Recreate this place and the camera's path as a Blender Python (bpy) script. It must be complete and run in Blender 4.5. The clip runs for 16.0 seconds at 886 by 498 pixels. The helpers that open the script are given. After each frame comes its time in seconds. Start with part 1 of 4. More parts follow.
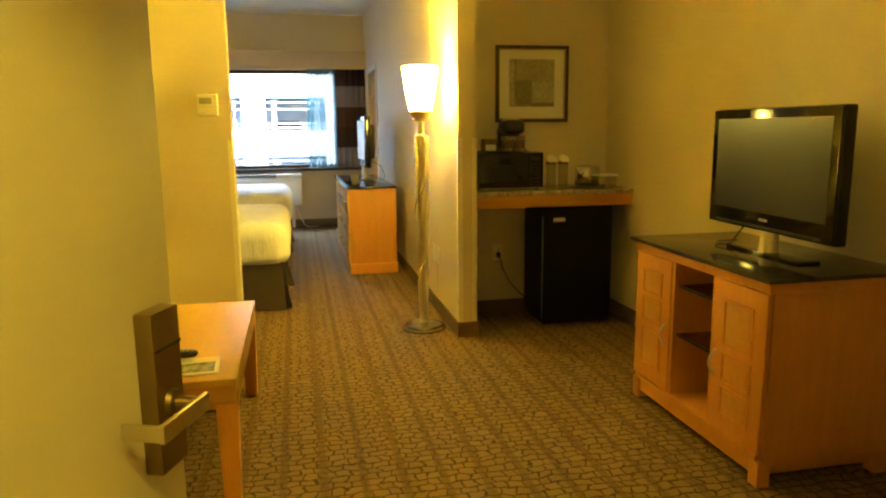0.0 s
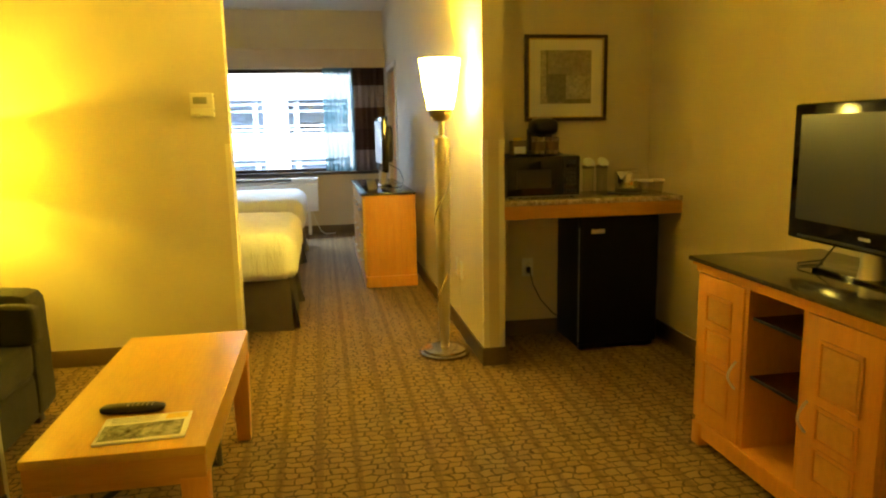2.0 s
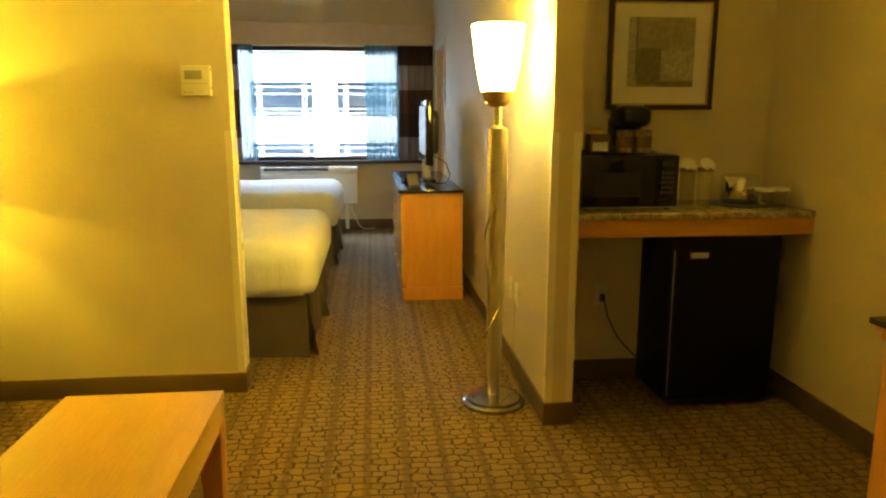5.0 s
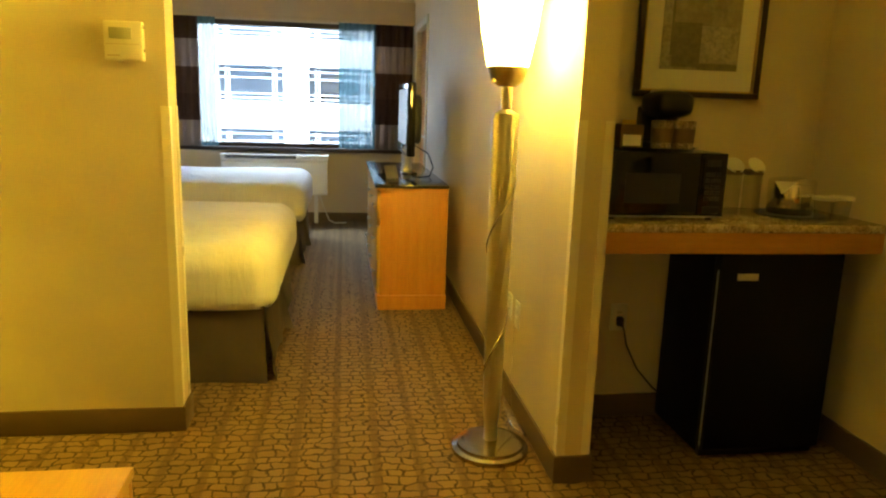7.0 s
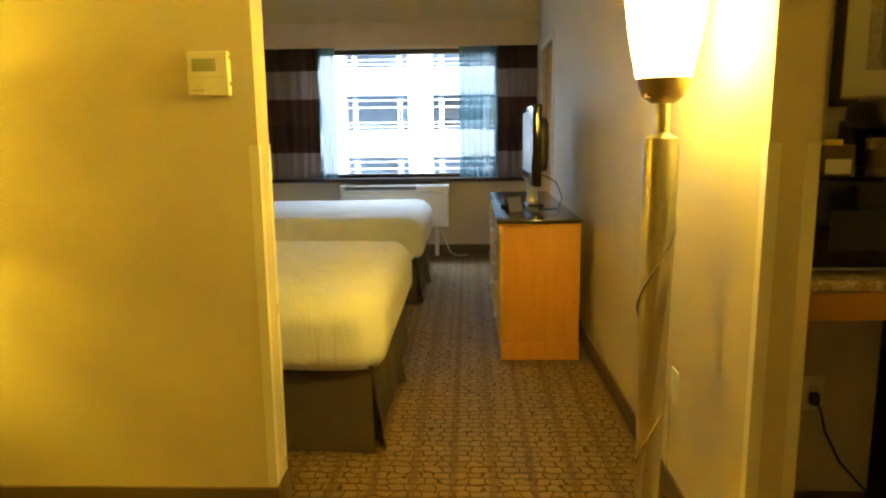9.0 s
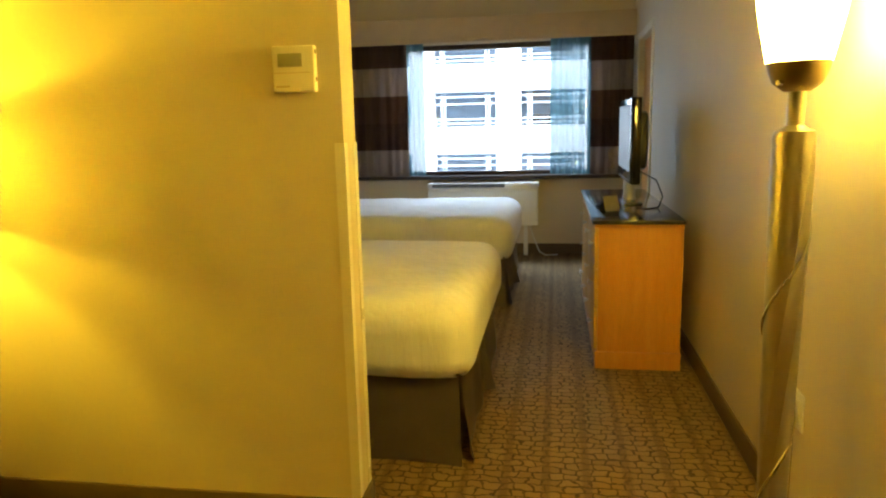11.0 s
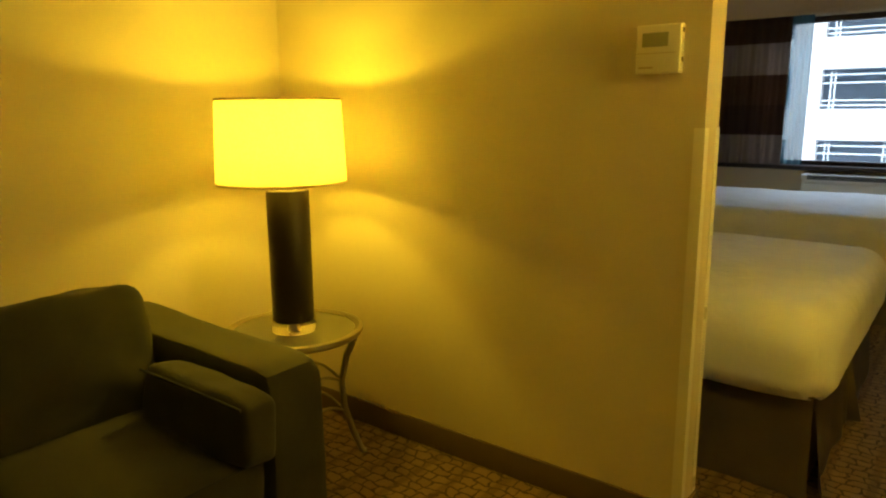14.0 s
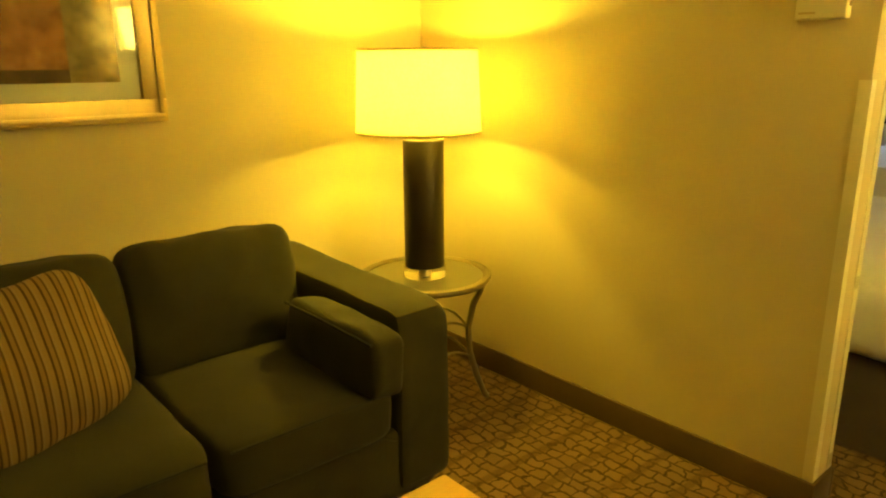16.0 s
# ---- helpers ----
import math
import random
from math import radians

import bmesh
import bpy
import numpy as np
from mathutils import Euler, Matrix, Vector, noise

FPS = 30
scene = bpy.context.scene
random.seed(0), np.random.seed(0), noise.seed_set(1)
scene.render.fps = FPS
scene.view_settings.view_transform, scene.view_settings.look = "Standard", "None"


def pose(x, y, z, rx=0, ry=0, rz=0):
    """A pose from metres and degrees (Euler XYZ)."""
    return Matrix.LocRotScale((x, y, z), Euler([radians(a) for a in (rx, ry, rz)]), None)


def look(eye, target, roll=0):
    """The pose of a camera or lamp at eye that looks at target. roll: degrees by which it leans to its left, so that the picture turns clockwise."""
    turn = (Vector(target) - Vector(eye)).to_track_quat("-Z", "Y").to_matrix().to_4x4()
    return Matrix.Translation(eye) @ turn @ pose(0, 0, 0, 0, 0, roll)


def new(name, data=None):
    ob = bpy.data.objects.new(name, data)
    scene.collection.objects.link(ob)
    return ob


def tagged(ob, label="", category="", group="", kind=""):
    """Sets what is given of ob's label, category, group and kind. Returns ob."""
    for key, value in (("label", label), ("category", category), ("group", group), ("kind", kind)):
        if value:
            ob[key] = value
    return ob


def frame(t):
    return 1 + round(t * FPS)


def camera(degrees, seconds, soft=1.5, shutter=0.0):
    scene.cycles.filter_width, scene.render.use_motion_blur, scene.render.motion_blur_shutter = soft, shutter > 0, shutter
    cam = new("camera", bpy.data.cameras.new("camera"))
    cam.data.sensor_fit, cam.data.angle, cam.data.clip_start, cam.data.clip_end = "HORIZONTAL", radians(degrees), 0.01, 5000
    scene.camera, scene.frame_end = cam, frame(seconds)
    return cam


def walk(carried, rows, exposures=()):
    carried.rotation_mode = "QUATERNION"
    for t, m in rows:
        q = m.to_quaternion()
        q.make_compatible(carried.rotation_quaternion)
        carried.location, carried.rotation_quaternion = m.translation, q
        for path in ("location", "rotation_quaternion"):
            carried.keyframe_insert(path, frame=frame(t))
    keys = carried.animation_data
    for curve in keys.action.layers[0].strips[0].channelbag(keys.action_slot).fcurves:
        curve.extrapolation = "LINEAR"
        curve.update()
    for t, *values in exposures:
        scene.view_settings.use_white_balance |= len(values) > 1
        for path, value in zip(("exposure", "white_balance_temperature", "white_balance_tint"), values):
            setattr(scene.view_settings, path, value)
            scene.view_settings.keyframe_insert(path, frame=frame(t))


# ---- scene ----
cam = camera(65.3, 16.0, soft=2.2)
PATH = [
    (0, (0.547, 0.18, 1.299), (0.951, 2.109, 0.957), -0.6),
    (0.5, (0.547, 0.3, 1.293), (1.001, 2.212, 0.923), -1.0),
    (1, (0.603, 0.475, 1.301), (1.041, 2.39, 0.923), -1.3),
    (1.5, (0.632, 0.575, 1.3), (0.97, 2.518, 0.965), -1.2),
    (2, (0.659, 0.678, 1.299), (0.994, 2.62, 0.96), -1.1),
    (2.5, (0.66, 0.847, 1.301), (1.044, 2.78, 0.958), -0.8),
    (3, (0.643, 0.965, 1.256), (1.087, 2.885, 0.915), -0.5),
    (3.5, (0.744, 1.149, 1.28), (1.076, 3.089, 0.925), -1.7),
    (4, (0.798, 1.269, 1.297), (0.951, 3.235, 0.964), -1.1),
    (4.5, (0.817, 1.387, 1.294), (0.989, 3.346, 0.93), -0.3),
    (4.7, (0.794, 1.454, 1.311), (0.994, 3.408, 0.934), -0.1),
    (6.8, (0.779, 2.091, 1.269), (0.932, 4.049, 0.891), 1.2),
    (7, (0.773, 2.161, 1.27), (1.058, 4.1, 0.869), 1.8),
    (7.5, (0.71, 2.307, 1.274), (1.096, 4.23, 0.884), 1.3),
    (8, (0.695, 2.405, 1.277), (1.016, 4.343, 0.903), -0.1),
    (8.5, (0.741, 2.53, 1.281), (0.938, 4.486, 0.916), -0.9),
    (9, (0.809, 2.64, 1.285), (0.734, 4.609, 0.945), -0.7),
    (9.2, (0.822, 2.666, 1.286), (0.684, 4.633, 0.949), -0.5),
    (11.3, (0.774, 2.807, 1.283), (0.397, 4.739, 0.929), -0.8),
    (11.5, (0.775, 2.82, 1.293), (0.337, 4.737, 0.929), -0.1),
    (12, (0.779, 2.847, 1.296), (0.146, 4.708, 0.928), -0.1),
    (12.5, (0.776, 2.846, 1.297), (-0.019, 4.644, 0.927), 0.2),
    (13, (0.764, 2.838, 1.294), (-0.192, 4.556, 0.924), 0.2),
    (13.5, (0.767, 2.832, 1.297), (-0.319, 4.469, 0.921), -0.1),
    (14, (0.77, 2.828, 1.294), (-0.436, 4.375, 0.905), -0.4),
    (14.5, (0.769, 2.818, 1.287), (-0.516, 4.284, 0.84), -0.3),
    (15, (0.78, 2.815, 1.289), (-0.575, 4.201, 0.796), -0.4),
    (15.5, (0.782, 2.806, 1.271), (-0.628, 4.133, 0.77), -0.2),
    (16, (0.801, 2.817, 1.29), (-0.664, 4.077, 0.774), -0.4),
]
EXPOSURES = [(0.0, 2.95), (1.5, 2.88), (2.5, 2.84), (3.5, 2.76), (4.5, 2.65), (7.5, 2.62), (9.0, 2.42), (11.5, 2.25), (12.5, 1.9), (13.0, 1.7), (13.5, 1.4), (14.5, 1.2), (15.2, 1.48), (16.0, 2.05)]
walk(cam, [(t, look(eye, target, roll)) for t, eye, target, roll in PATH], EXPOSURES)

# ---- light ----
world = bpy.data.worlds.new("sky")
scene.world = world
world.use_nodes = True
wt = world.node_tree
sky = wt.nodes.new("ShaderNodeTexSky")
sky.sky_type, sky.sun_disc = "NISHITA", False
sky.sun_elevation, sky.sun_rotation = radians(58), radians(150)
sky.dust_density = 3.0
wt.links.new(sky.outputs[0], wt.nodes["Background"].inputs[0])
wt.nodes["Background"].inputs[1].default_value = 0.15
sun = new("sun", bpy.data.lights.new("sun", "SUN"))
sun.data.energy, sun.data.angle, sun.data.color = 5.0, radians(12), (0.66, 0.85, 1.0)
sun.matrix_world = look((0, 0, 30), (6, 20, 0))
# added lamp, unseen outside the window head, stands in for the sky's light
sky_fill = new("window_sky_fill", bpy.data.lights.new("window_sky_fill", "AREA"))
sky_fill.data.shape, sky_fill.data.size, sky_fill.data.size_y = "RECTANGLE", 2.1, 1.0
sky_fill.data.energy, sky_fill.data.color = 35.0, (0.62, 0.80, 1.0)
sky_fill.matrix_world = look((0.16, 10.55, 2.75), (0.16, 8.2, 0.9))
WARM = (1.0, 0.675, 0.036)


def bulb(x, y, z, watts, radius):
    ob = new("bulb_light", bpy.data.lights.new("bulb_light", "POINT"))
    ob.data.energy, ob.data.color, ob.data.shadow_soft_size = watts, WARM, radius
    ob.location = (x, y, z)
    return ob


LAMP_F = (1.325, 4.535)     # floor lamp
LAMP_T = (-1.160, 4.412)    # table lamp
bulb(*LAMP_F, 1.60, 24.0, 0.03)
bulb(*LAMP_T, 1.142, 3.6, 0.025)
bulb(*LAMP_T, 1.282, 5.6, 0.025)


# ---- materials ----
class Mat:
    """A small wrapper that builds a principled material with procedural detail."""

    def __init__(self, name, color, rough=0.6, metal=0.0):
        self.m = bpy.data.materials.new(name)
        self.m.use_nodes = True
        self.t = self.m.node_tree
        self.p = self.t.nodes["Principled BSDF"]
        self.p.inputs["Base Color"].default_value = (*color, 1)
        self.p.inputs["Roughness"].default_value = rough
        self.p.inputs["Metallic"].default_value = metal
        self.color = color

    def node(self, kind, **vals):
        n = self.t.nodes.new(kind)
        for k, v in vals.items():
            n.inputs[k].default_value = v
        return n

    def link(self, a, b):
        self.t.links.new(a, b)

    def coords(self, scale=(1, 1, 1), turn=(0, 0, 0)):
        tc = self.node("ShaderNodeTexCoord")
        mp = self.node("ShaderNodeMapping")
        mp.inputs["Scale"].default_value = scale
        mp.inputs["Rotation"].default_value = turn
        self.link(tc.outputs["Object"], mp.inputs[0])
        return mp.outputs[0]

    def noise(self, scale, detail=4, co=None, rough=0.55):
        n = self.node("ShaderNodeTexNoise", Scale=scale, Detail=detail, Roughness=rough)
        self.link(co if co else self.coords(), n.inputs["Vector"])
        return n.outputs[0]

    def ramp(self, fac, stops):
        r = self.node("ShaderNodeValToRGB")
        e = r.color_ramp.elements
        while len(e) < len(stops):
            e.new(0.5)
        for k, (p, c) in zip(e, stops):
            k.position, k.color = p, (*c, 1)
        self.link(fac, r.inputs[0])
        return r.outputs[0]

    def math(self, op, a, b=0.0):
        n = self.node("ShaderNodeMath")
        n.operation = op
        for i, v in enumerate((a, b)):
            if isinstance(v, (int, float)):
                n.inputs[i].default_value = v
            else:
                self.link(v, n.inputs[i])
        return n.outputs[0]

    def mix(self, fac, a, b, blend="MIX"):
        n = self.node("ShaderNodeMix")
        n.data_type, n.blend_type = "RGBA", blend
        if isinstance(fac, (int, float)):
            n.inputs[0].default_value = fac
        else:
            self.link(fac, n.inputs[0])
        for i, v in ((6, a), (7, b)):
            if isinstance(v, tuple):
                n.inputs[i].default_value = (*v, 1)
            else:
                self.link(v, n.inputs[i])
        return n.outputs[2]

    def base(self, out):
        self.link(out, self.p.inputs["Base Color"])
        return self

    def bump(self, height, strength=0.2, dist=0.005):
        b = self.node("ShaderNodeBump", Strength=strength, Distance=dist)
        self.link(height, b.inputs["Height"])
        self.link(b.outputs[0], self.p.inputs["Normal"])
        return self

    def rough(self, fac, lo, hi):
        n = self.node("ShaderNodeMapRange")
        n.inputs[3].default_value, n.inputs[4].default_value = lo, hi
        self.link(fac, n.inputs[0])
        self.link(n.outputs[0], self.p.inputs["Roughness"])
        return self


def dark(c, k):
    return tuple(v * k for v in c)


def speckled(name, color, rough=0.6, var=0.12, scale=6.0, grain=300.0, bump=0.1, metal=0.0):
    """Plain paint, cloth or plastic: broad tone shifts, fine grain."""
    m = Mat(name, color, rough, metal)
    broad, fine = m.noise(scale), m.noise(grain, 2)
    c = m.ramp(broad, [(0.25, dark(color, 1 - var)), (0.75, dark(color, 1 + var))])
    m.base(m.mix(var, c, m.ramp(fine, [(0.3, dark(color, 0.6)), (0.7, dark(color, 1.3))])))
    m.bump(fine, bump, 0.002).rough(broad, max(rough - 0.08, 0.02), min(rough + 0.08, 1))
    return m.m


def wood(name, light, deep, along=(14, 14, 1.2), rough=0.35):
    m = Mat(name, light, rough)
    co = m.coords(along)
    n1, n2 = m.noise(2.2, 6, co, 0.6), m.noise(14, 3, co)
    c = m.ramp(n1, [(0.3, deep), (0.7, light)])
    m.base(m.mix(0.25, c, m.ramp(n2, [(0.35, dark(deep, 0.8)), (0.65, light)])))
    m.bump(n2, 0.05, 0.001).rough(n1, rough - 0.07, rough + 0.1)
    return m.m


def wall_paint(name, color):
    """Vinyl wall covering with a fine vertical weave and faint broad patches."""
    m = Mat(name, color, 0.6)
    weave = m.noise(40, 3, m.coords((14, 14, 1.6)))
    patch, grain = m.noise(1.3, 3), m.noise(420, 2)
    c = m.ramp(patch, [(0.25, dark(color, 0.94)), (0.75, dark(color, 1.05))])
    m.base(m.mix(0.10, c, m.ramp(weave, [(0.3, dark(color, 0.75)), (0.7, dark(color, 1.15))])))
    m.bump(m.math("ADD", m.math("MULTIPLY", grain, 0.5), weave), 0.12, 0.002)
    return m.m


def carpet_mat():
    """Cut-pile carpet: wavy rows of pale pebbles between darker lines, and dark bands along the room."""
    m = Mat("carpet", (0.24, 0.19, 0.10), 0.95)
    pile = m.noise(700, 2)
    co = m.coords()
    wob = m.node("ShaderNodeTexNoise", Scale=13.0, Detail=3.0)
    m.link(co, wob.inputs["Vector"])
    sub = m.node("ShaderNodeVectorMath")
    sub.operation = "SUBTRACT"
    m.link(wob.outputs["Color"], sub.inputs[0])
    sub.inputs[1].default_value = (0.5, 0.5, 0.5)
    sc = m.node("ShaderNodeVectorMath")
    sc.operation = "MULTIPLY"
    m.link(sub.outputs[0], sc.inputs[0])
    sc.inputs[1].default_value = (0.085, 0.060, 0)
    add = m.node("ShaderNodeVectorMath")
    m.link(co, add.inputs[0])
    m.link(sc.outputs[0], add.inputs[1])
    br = m.node("ShaderNodeTexBrick", Scale=1.0)
    br.offset, br.squash = 0.3, 1.0
    br.inputs["Brick Width"].default_value = 0.058
    br.inputs["Row Height"].default_value = 0.045
    br.inputs["Mortar Size"].default_value = 0.0048
    br.inputs["Mortar Smooth"].default_value = 0.45
    br.inputs["Color1"].default_value = (0.275, 0.172, 0.064, 1)
    br.inputs["Color2"].default_value = (0.225, 0.138, 0.049, 1)
    br.inputs["Mortar"].default_value = (0.066, 0.036, 0.011, 1)
    m.link(add.outputs[0], br.inputs["Vector"])
    sep = m.node("ShaderNodeSeparateXYZ")
    m.link(co, sep.inputs[0])
    saw = m.math("FRACT", m.math("DIVIDE", m.math("ADD", sep.outputs[0], 50.1385), 0.149))
    away = m.math("ABSOLUTE", m.math("SUBTRACT", saw, 0.5))
    soft = m.node("ShaderNodeMapRange")
    soft.inputs[1].default_value, soft.inputs[2].default_value = 0.14, 0.07
    m.link(away, soft.inputs[0])
    c = m.mix(m.math("MULTIPLY", soft.outputs[0], 0.55), br.outputs["Color"], (0.120, 0.068, 0.022))
    c = m.mix(0.35, c, m.ramp(pile, [(0.3, (0.3, 0.3, 0.3)), (0.7, (1.0, 1.0, 1.0))]), "MULTIPLY")
    wear = m.noise(1.1, 3)
    c = m.mix(0.3, c, m.ramp(wear, [(0.3, (0.75, 0.75, 0.75)), (0.7, (1.0, 1.0, 1.0))]), "MULTIPLY")
    m.base(c)
    m.bump(m.math("SUBTRACT", pile, m.math("MULTIPLY", br.outputs["Fac"], 0.8)), 0.5, 0.004)
    return m.m


def striped(name, axis, stops, period=1.0, start=0.0, rough=0.85, weave=500.0):
    """Woven cloth with stripes across one of its own axes."""
    m = Mat(name, stops[0][1], rough)
    sep = m.node("ShaderNodeSeparateXYZ")
    m.link(m.coords(), sep.inputs[0])
    f = m.math("FRACT", m.math("DIVIDE", m.math("SUBTRACT", sep.outputs[axis], start), period))
    r = m.node("ShaderNodeValToRGB")
    r.color_ramp.interpolation = "CONSTANT"
    e = r.color_ramp.elements
    while len(e) < len(stops):
        e.new(0.5)
    for k, (p, c) in zip(e, stops):
        k.position, k.color = p, (*c, 1)
    m.link(f, r.inputs[0])
    n = m.noise(weave, 2)
    m.base(m.mix(0.3, r.outputs[0], m.ramp(n, [(0.3, (0.4, 0.4, 0.4)), (0.7, (1, 1, 1))]), "MULTIPLY"))
    m.bump(n, 0.25, 0.002)
    return m.m


def velvet(name, color):
    m = Mat(name, color, 0.85)
    patch, pile = m.noise(5, 4), m.noise(600, 2)
    c = m.ramp(patch, [(0.3, dark(color, 0.6)), (0.7, dark(color, 1.5))])
    m.base(m.mix(0.2, c, m.ramp(pile, [(0.3, dark(color, 0.6)), (0.7, dark(color, 1.4))])))
    m.p.inputs["Sheen Weight"].default_value = 0.09
    m.p.inputs["Sheen Roughness"].default_value = 0.5
    m.bump(m.math("ADD", m.math("MULTIPLY", patch, 4.0), pile), 0.35, 0.006)
    return m.m


def stone_mat(name, a, b, c, scale, rough):
    m = Mat(name, a, rough)
    n, v = m.noise(scale, 6, None, 0.7), m.noise(scale * 4, 4)
    col = m.ramp(n, [(0.35, a), (0.5, b), (0.62, c)])
    m.base(m.mix(0.35, col, m.ramp(v, [(0.35, dark(a, 0.5)), (0.65, c)])))
    return m.m


def glow(name, color, strength):
    """A lamp shade lit from within, with a linen weave."""
    m = Mat(name, color, 0.8)
    weave = m.noise(260, 2)
    m.link(m.ramp(weave, [(0.25, dark(color, 0.86)), (0.75, color)]), m.p.inputs["Emission Color"])
    m.p.inputs["Emission Strength"].default_value = strength
    m.bump(weave, 0.15, 0.002)
    return m.m


def clear(name, color=(1, 1, 1), rough=0.0, ior=1.45):
    m = Mat(name, color, rough)
    m.p.inputs["Transmission Weight"].default_value = 1.0
    m.p.inputs["IOR"].default_value = ior
    return m.m


def metal_mat(name, color, rough):
    m = Mat(name, color, rough, 1.0)
    n = m.noise(30, 4, m.coords((1, 1, 0.05)))
    m.rough(n, rough - 0.06, rough + 0.1)
    m.base(m.ramp(n, [(0.2, dark(color, 0.85)), (0.8, color)]))
    return m.m


M_WALL = wall_paint("wall_covering", (0.64, 0.555, 0.41))
M_CEIL = speckled("ceiling_paint", (0.74, 0.73, 0.70), 0.9, 0.04, 3, 220, 0.3)
M_CARPET = carpet_mat()
M_BASE = speckled("baseboard_vinyl", (0.135, 0.09, 0.045), 0.5, 0.1)
M_DOOR = speckled("door_paint", (0.60, 0.55, 0.44), 0.45, 0.05, 2, 150, 0.08)
M_TRIM = speckled("trim_paint", (0.70, 0.66, 0.56), 0.4, 0.05)
M_GUARD = speckled("corner_guard_vinyl", (0.76, 0.71, 0.58), 0.3, 0.04)
M_MAPLE = wood("maple_veneer", (0.63, 0.290, 0.050), (0.54, 0.220, 0.032))
M_MAPLE_H = wood("maple_top_veneer", (0.66, 0.40, 0.075), (0.58, 0.33, 0.05), (14, 1.2, 14), 0.42)
M_MAPLE_X = wood("maple_rail_veneer", (0.60, 0.31, 0.065), (0.50, 0.23, 0.04), (1.2, 14, 14), 0.35)
M_BLACKTOP = stone_mat("black_granite", (0.012, 0.010, 0.008), (0.03, 0.025, 0.018), (0.07, 0.06, 0.045), 90, 0.12)
M_GRANITE = stone_mat("beige_granite", (0.24, 0.17, 0.09), (0.46, 0.38, 0.26), (0.66, 0.60, 0.48), 28, 0.12)
M_BLACK = speckled("black_plastic", (0.012, 0.012, 0.013), 0.35, 0.1, 8, 400, 0.05)
M_GLOSS = speckled("gloss_black_plastic", (0.006, 0.006, 0.007), 0.08, 0.05, 8, 400, 0.0)
M_SCREEN = speckled("lcd_screen", (0.02, 0.02, 0.022), 0.36, 0.04, 8, 700, 0.0)
M_FRIDGE = speckled("fridge_enamel", (0.004, 0.004, 0.004), 0.5, 0.1, 5, 260, 0.25)
M_FRIDGE.node_tree.nodes["Principled BSDF"].inputs["Specular IOR Level"].default_value = 0.2
M_GREY = speckled("grey_plastic", (0.35, 0.35, 0.34), 0.4)
M_WHITE = speckled("white_plastic", (0.74, 0.73, 0.69), 0.4, 0.04)
M_LCD = speckled("lcd_window", (0.36, 0.36, 0.25), 0.2, 0.05)
M_NICKEL = metal_mat("brushed_nickel", (0.72, 0.68, 0.60), 0.3)
M_CHROME = metal_mat("chrome", (0.8, 0.8, 0.78), 0.12)
M_BRONZE = metal_mat("aged_bronze", (0.30, 0.23, 0.13), 0.38)
M_PEWTER = metal_mat("pewter_paint", (0.40, 0.36, 0.26), 0.45)
M_GOLD = metal_mat("gilt_frame", (0.62, 0.48, 0.24), 0.38)
M_DARKWOOD = wood("dark_wood", (0.045, 0.022, 0.012), (0.02, 0.010, 0.006))
M_LEATHER = speckled("dark_leather", (0.020, 0.012, 0.008), 0.42, 0.2, 10, 160, 0.3)
M_SOFA = velvet("green_velvet", (0.027, 0.025, 0.0085))
M_PIPE = velvet("dark_piping", (0.012, 0.015, 0.008))
M_PILLOW = striped("striped_pillow_cloth", 1, [(0, (0.30, 0.20, 0.08)), (0.30, (0.07, 0.035, 0.015)), (0.46, (0.27, 0.17, 0.065)), (0.72, (0.11, 0.06, 0.025)), (0.86, (0.32, 0.23, 0.11))], 0.034)
m = Mat("white_duvet", (0.80, 0.79, 0.78), 0.85)
crease, cloth = m.noise(3.0, 5, m.coords((5, 5, 1.1))), m.noise(500, 2)
m.base(m.ramp(m.noise(4), [(0.3, (0.70, 0.695, 0.69)), (0.7, (0.76, 0.755, 0.75))]))
m.bump(m.math("ADD", m.math("MULTIPLY", crease, 1.0), m.math("MULTIPLY", cloth, 0.02)), 0.55, 0.02)
M_LINEN = m.m
M_SKIRT = speckled("taupe_bed_skirt", (0.20, 0.155, 0.11), 0.9, 0.12, 8, 500, 0.3)
M_CURTAIN = striped("banded_curtain", 2, [(0, (0.42, 0.33, 0.29)), (0.134, (0.10, 0.05, 0.032)), (0.268, (0.14, 0.072, 0.045)), (0.40, (0.42, 0.33, 0.29)), (0.536, (0.10, 0.05, 0.032))], 2.0, 0.794)
M_VALANCE = speckled("tan_valance_cloth", (0.55, 0.43, 0.29), 0.85, 0.06)
m = Mat("linen_shade", (0.75, 0.66, 0.45), 0.9)
weave = m.noise(240, 2)
linen = m.ramp(weave, [(0.25, (0.72, 0.68, 0.54)), (0.75, (0.88, 0.85, 0.74))])
m.base(linen).bump(weave, 0.15, 0.002)
tl = m.node("ShaderNodeBsdfTranslucent")
m.link(linen, tl.inputs[0])
mx = m.node("ShaderNodeMixShader")
mx.inputs[0].default_value = 0.78
m.link(m.p.outputs[0], mx.inputs[1])
m.link(tl.outputs[0], mx.inputs[2])
m.link(mx.outputs[0], m.t.nodes["Material Output"].inputs[0])
M_SHADE_T = m.m
M_SHADE_F = glow("frosted_glass_lit", (1.0, 0.72, 0.10), 18.0)
M_CLEAR = clear("clear_glass")
M_ACRYLIC = clear("clear_acrylic", (1, 0.98, 0.94), 0.03)
m = Mat("thin_glass", (1, 1, 1), 0.05)
m.p.inputs["Metallic"].default_value = 0.0
tr = m.node("ShaderNodeBsdfTransparent")
tr.inputs[0].default_value = (0.93, 0.93, 0.91, 1)
